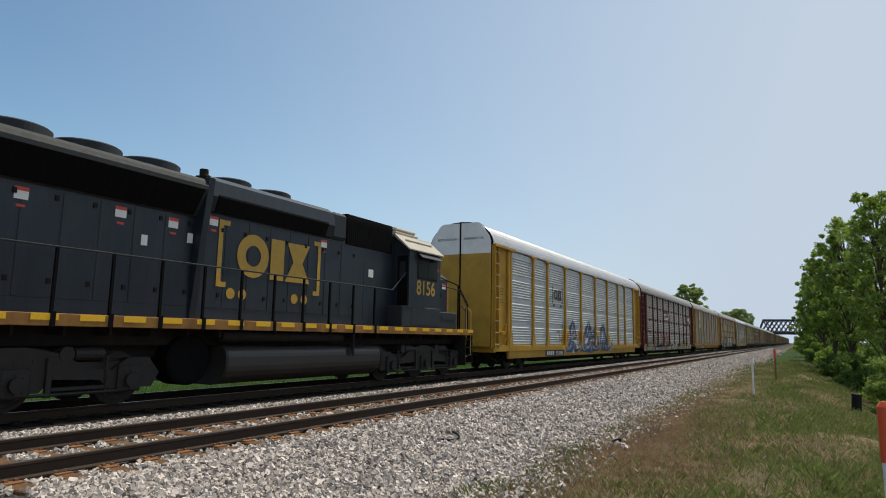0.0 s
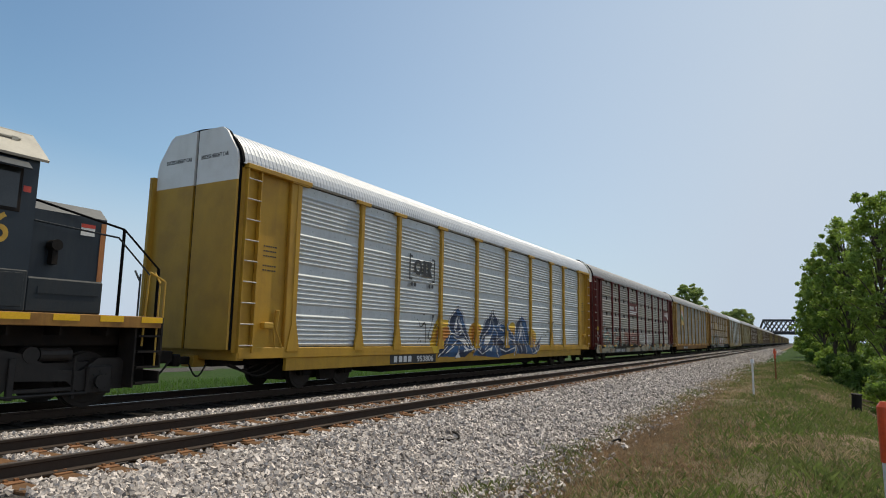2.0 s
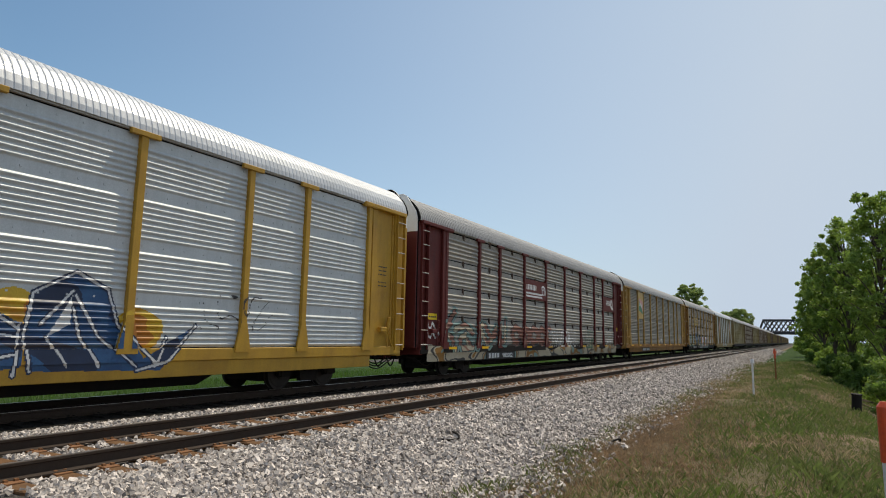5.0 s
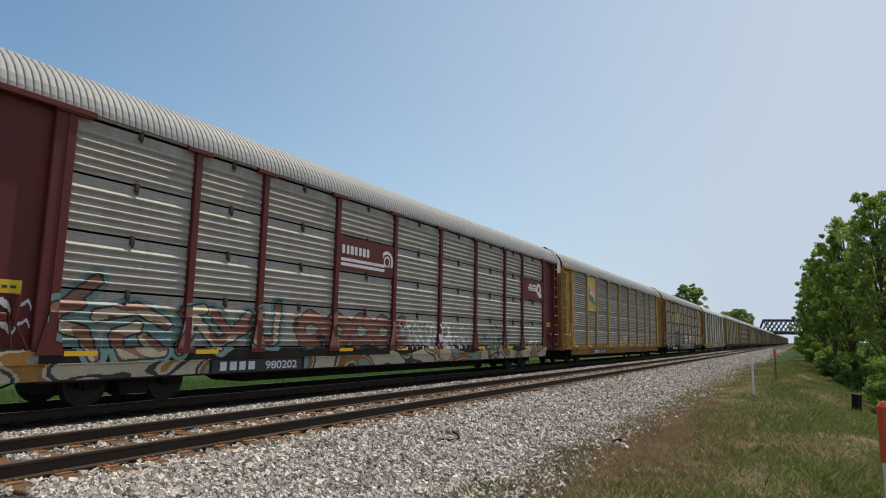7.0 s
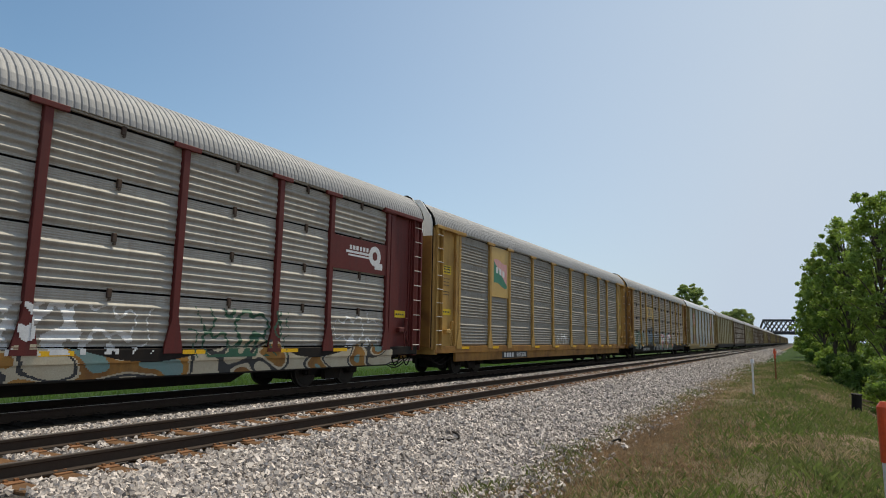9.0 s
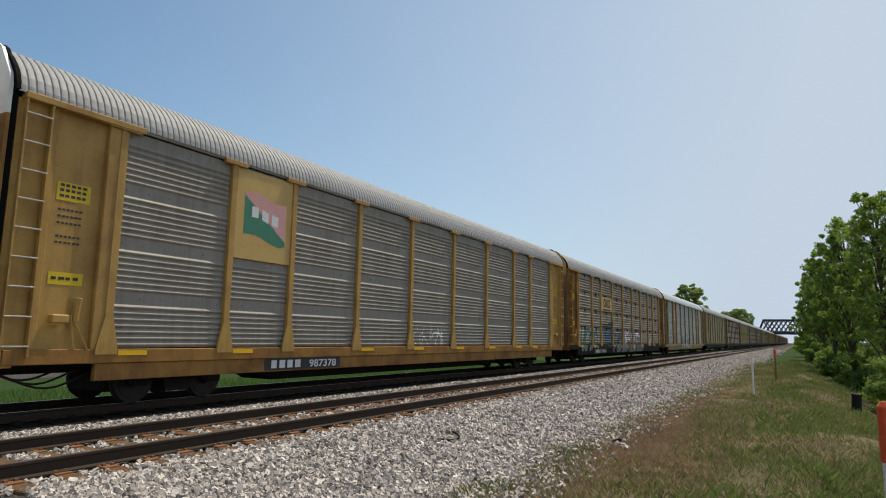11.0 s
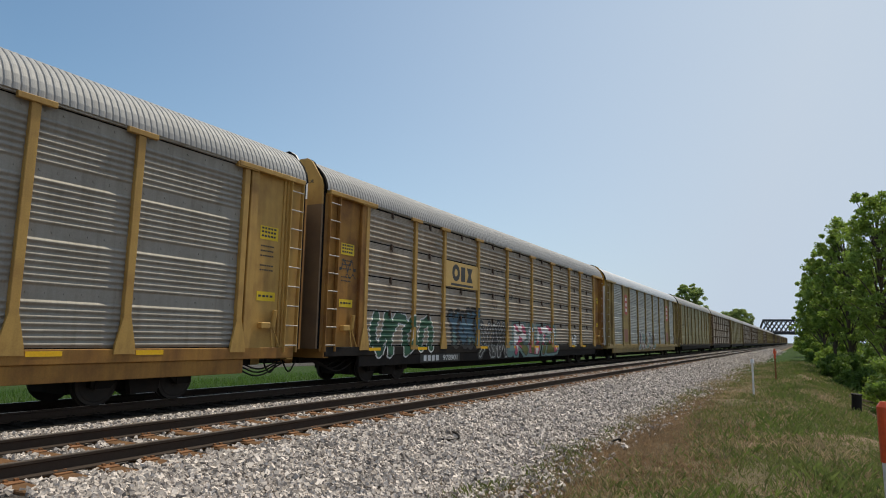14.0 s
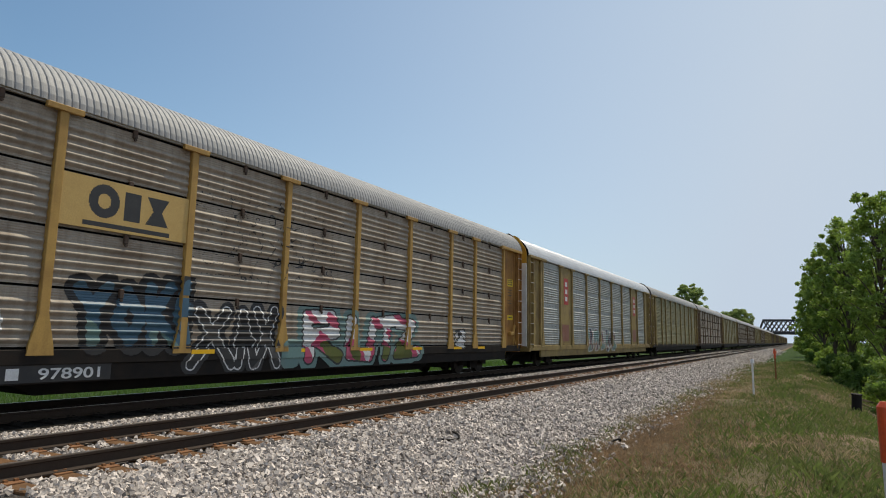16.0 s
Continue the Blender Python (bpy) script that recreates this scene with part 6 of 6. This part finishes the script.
def litter():
    r = random.Random(77)
    for x, y, ln, bend in ((-5.3, 9.5, 0.55, 0.25), (-4.0, 7.95, 0.45, 0.05), (-3.2, 12.4, 0.3, 0.1)):
        bm = bmesh.new()
        p = None
        a0 = r.uniform(0, 6)
        for k in range(7):
            t = k / 6
            px, py = x + ln * (t - 0.5) * math.cos(a0) + bend * math.sin(3 * t), y + ln * (t - 0.5) * math.sin(a0)
            q = Vector((px, py, ground_height(px, py) + 0.05 + 0.03 * math.sin(5 * t)))
            if p is not None:
                tube(bm, p, q, 0.018, 6)
            p = q
        thing("rubber_strip", bm, BLACK, "black rubber strip lying on the ballast", "litter", "scraps on the ballast")
    for k in range(16):
        x, y = r.uniform(1.4, 3.6), r.uniform(21, 33)
        a, ln = r.uniform(-0.5, 0.9), r.uniform(0.6, 1.6)
        p = Vector((x, y, ground_height(x, y) + 0.06))
        x2, y2 = x + ln * math.cos(a), y + ln * math.sin(a)
        bm = bmesh.new()
        tube(bm, p, (x2, y2, ground_height(x2, y2) + r.uniform(0.05, 0.3)), 0.035, 6, 0.015)
        thing("dead_branch", bm, DEAD_WOOD, "dry dead branch lying in the grass", "branch", "dead branches")
    for k in range(9):
        x, y = -3.5 + r.uniform(-0.2, 2.8), r.uniform(6.5, 18)
        bm = bmesh.new()
        z = ground_height(x, y)
        for j in range(9):
            tube(bm, (x + r.uniform(-0.05, 0.05), y + r.uniform(-0.05, 0.05), z), (x + r.uniform(-0.3, 0.3), y + r.uniform(-0.3, 0.3), z + r.uniform(0.15, 0.5)), 0.004, 4, 0.002)
        thing("dry_weed", bm, DEAD_WOOD, "dry brown weed stalks in the grass", "weed", "dry weeds")


def bridge():
    base = thing("truss_bridge", None, None, "dark steel lattice truss bridge over the tracks", "bridge", m=pose(0, 350, 0))
    z0, z1, step, xa, xb = 6.2, 12.2, 4.0, -18.0, 42.0
    n = int((xb - xa) / step)
    for yy in (0.0, 7.0):
        for z, h in ((z0, 1.1), (z1, 0.85)):
            bm = bmesh.new()
            box(bm, xa + (2.0 if z == z1 else 0), xb, yy - 0.2, yy + 0.2, z - h / 2, z + h / 2)
            part("chord", bm, BRIDGE_STEEL, base)
        bm = bmesh.new()
        tube(bm, (xa, yy, z0), (xa + 2.2, yy, z1), 0.3, 6)
        part("end_post", bm, BRIDGE_STEEL, base)
        for i in range(n):
            x0 = xa + 1.0 + i * step
            for a, b in (((x0, z0), (x0 + step, z1)), ((x0 + step, z0), (x0 + (1.2 if i == 0 else 0), z1)), ((x0 + step / 2, z0), (x0 + step * 1.5, z1)), ((x0 + step * 1.5, z0), (x0 + step / 2, z1))):
                bm = bmesh.new()
                tube(bm, (a[0], yy, a[1]), (b[0], yy, b[1]), 0.24, 5)
                part("diagonal", bm, BRIDGE_STEEL, base)
    bm = bmesh.new()
    box(bm, xa - 4, xb + 4, -0.5, 7.5, z0 - 0.9, z0 - 0.3)
    part("bridge_deck", bm, BRIDGE_STEEL, base)
    for x in (-19.0, 41.0):
        bm = bmesh.new()
        box(bm, x - 1.2, x + 1.2, -0.5, 7.5, -1.8, z0 - 0.9, 0.1)
        part("pier", bm, CONCRETE, base)


def far_road():
    bm = bmesh.new()
    box(bm, -36, -32.5, -150, 900, -1.4, -1.06)
    thing("gravel_road", bm, BALLAST, "pale gravel lane beyond the tracks", "road", kind="structure")


bridge()
woods()
markers()
litter()
far_road()
ballast_stones()
grass("grass", 130000, GRASS_GREEN, 3.0, "short green grass on the trackside verge", 0.11, -0.25)
grass("low_grass", 90000, GRASS_GREEN, 13.0, "very short patchy grass on the soil", 0.06, -0.6)
grass("dry_grass", 70000, GRASS_DRY, 8.0, "dry straw-coloured grass on the trackside verge", 0.13, -0.05)
grass("tall_grass", 45000, GRASS_TALL, 21.0, "taller green grass along the ditch", 0.2, -0.1, 7.0, 75, -2.2, 3.6)


grass("dead_grass", 90000, GRASS_DEAD, 5.0, "withered red-brown grass round a bare patch", 0.09, -0.5, 6.0, 32, -3.9, -0.8, True)


def far_grass():
    n = 36000
    ys, xs = rng.uniform(4, 62, n), -16.6 - 9.0 * rng.random(n) ** 1.6
    zs = np.array([ground_height(a, b) for a, b in zip(xs, ys)]) - 0.02
    h, a = 0.22 * rng.uniform(0.5, 1.4, n), rng.uniform(0, 2 * np.pi, n)
    dx, dy, lean = 0.012 * np.cos(a), 0.012 * np.sin(a), rng.normal(0, 0.3, (n, 2))
    v = np.stack([np.stack([xs - dx, ys - dy, zs], 1), np.stack([xs + dx, ys + dy, zs], 1), np.stack([xs + lean[:, 0] * h, ys + lean[:, 1] * h, zs + h], 1)], 1)
    tagged(new("meadow_grass", soup("meadow_grass", v.reshape(-1, 3), np.arange(3 * n).reshape(-1, 3), GRASS_FIELD)), "lush green grass beyond the far track", "grass", kind="stuff")


far_grass()
ties()


def motions():
    """The train rolls past at a steady speed, and its wheels turn with it."""
    times = [0.0, 4.0, 8.0, 12.0, 16.0]
    cars = list(CARS)
    for k in LATER:
        cars.append(copy_thing(car_kinds[k], pose(0, 0, 0)))
    walk(loco, [(t, pose(TRAIN_X, -SPEED * t, TRAIN_Z)) for t in times])
    spin = [i / 15 for i in range(241)]
    turn = math.degrees(SPEED / WHEEL_R)
    for i, car in enumerate(cars):
        y = FIRST + PITCH * i
        walk(car, [(t, pose(TRAIN_X, y - SPEED * t, TRAIN_Z)) for t in times])
        for o in car.children:
            if o.name.startswith("wheelset"):
                x, yy, z = o.location
                walk(o, [(t, pose(x, yy, z, turn * t)) for t in spin])
    for o in loco.children:
        if o.name.startswith("wheelset"):
            x, yy, z = o.location
            walk(o, [(t, pose(x, yy, z, math.degrees(SPEED / z) * t)) for t in spin])


motions()
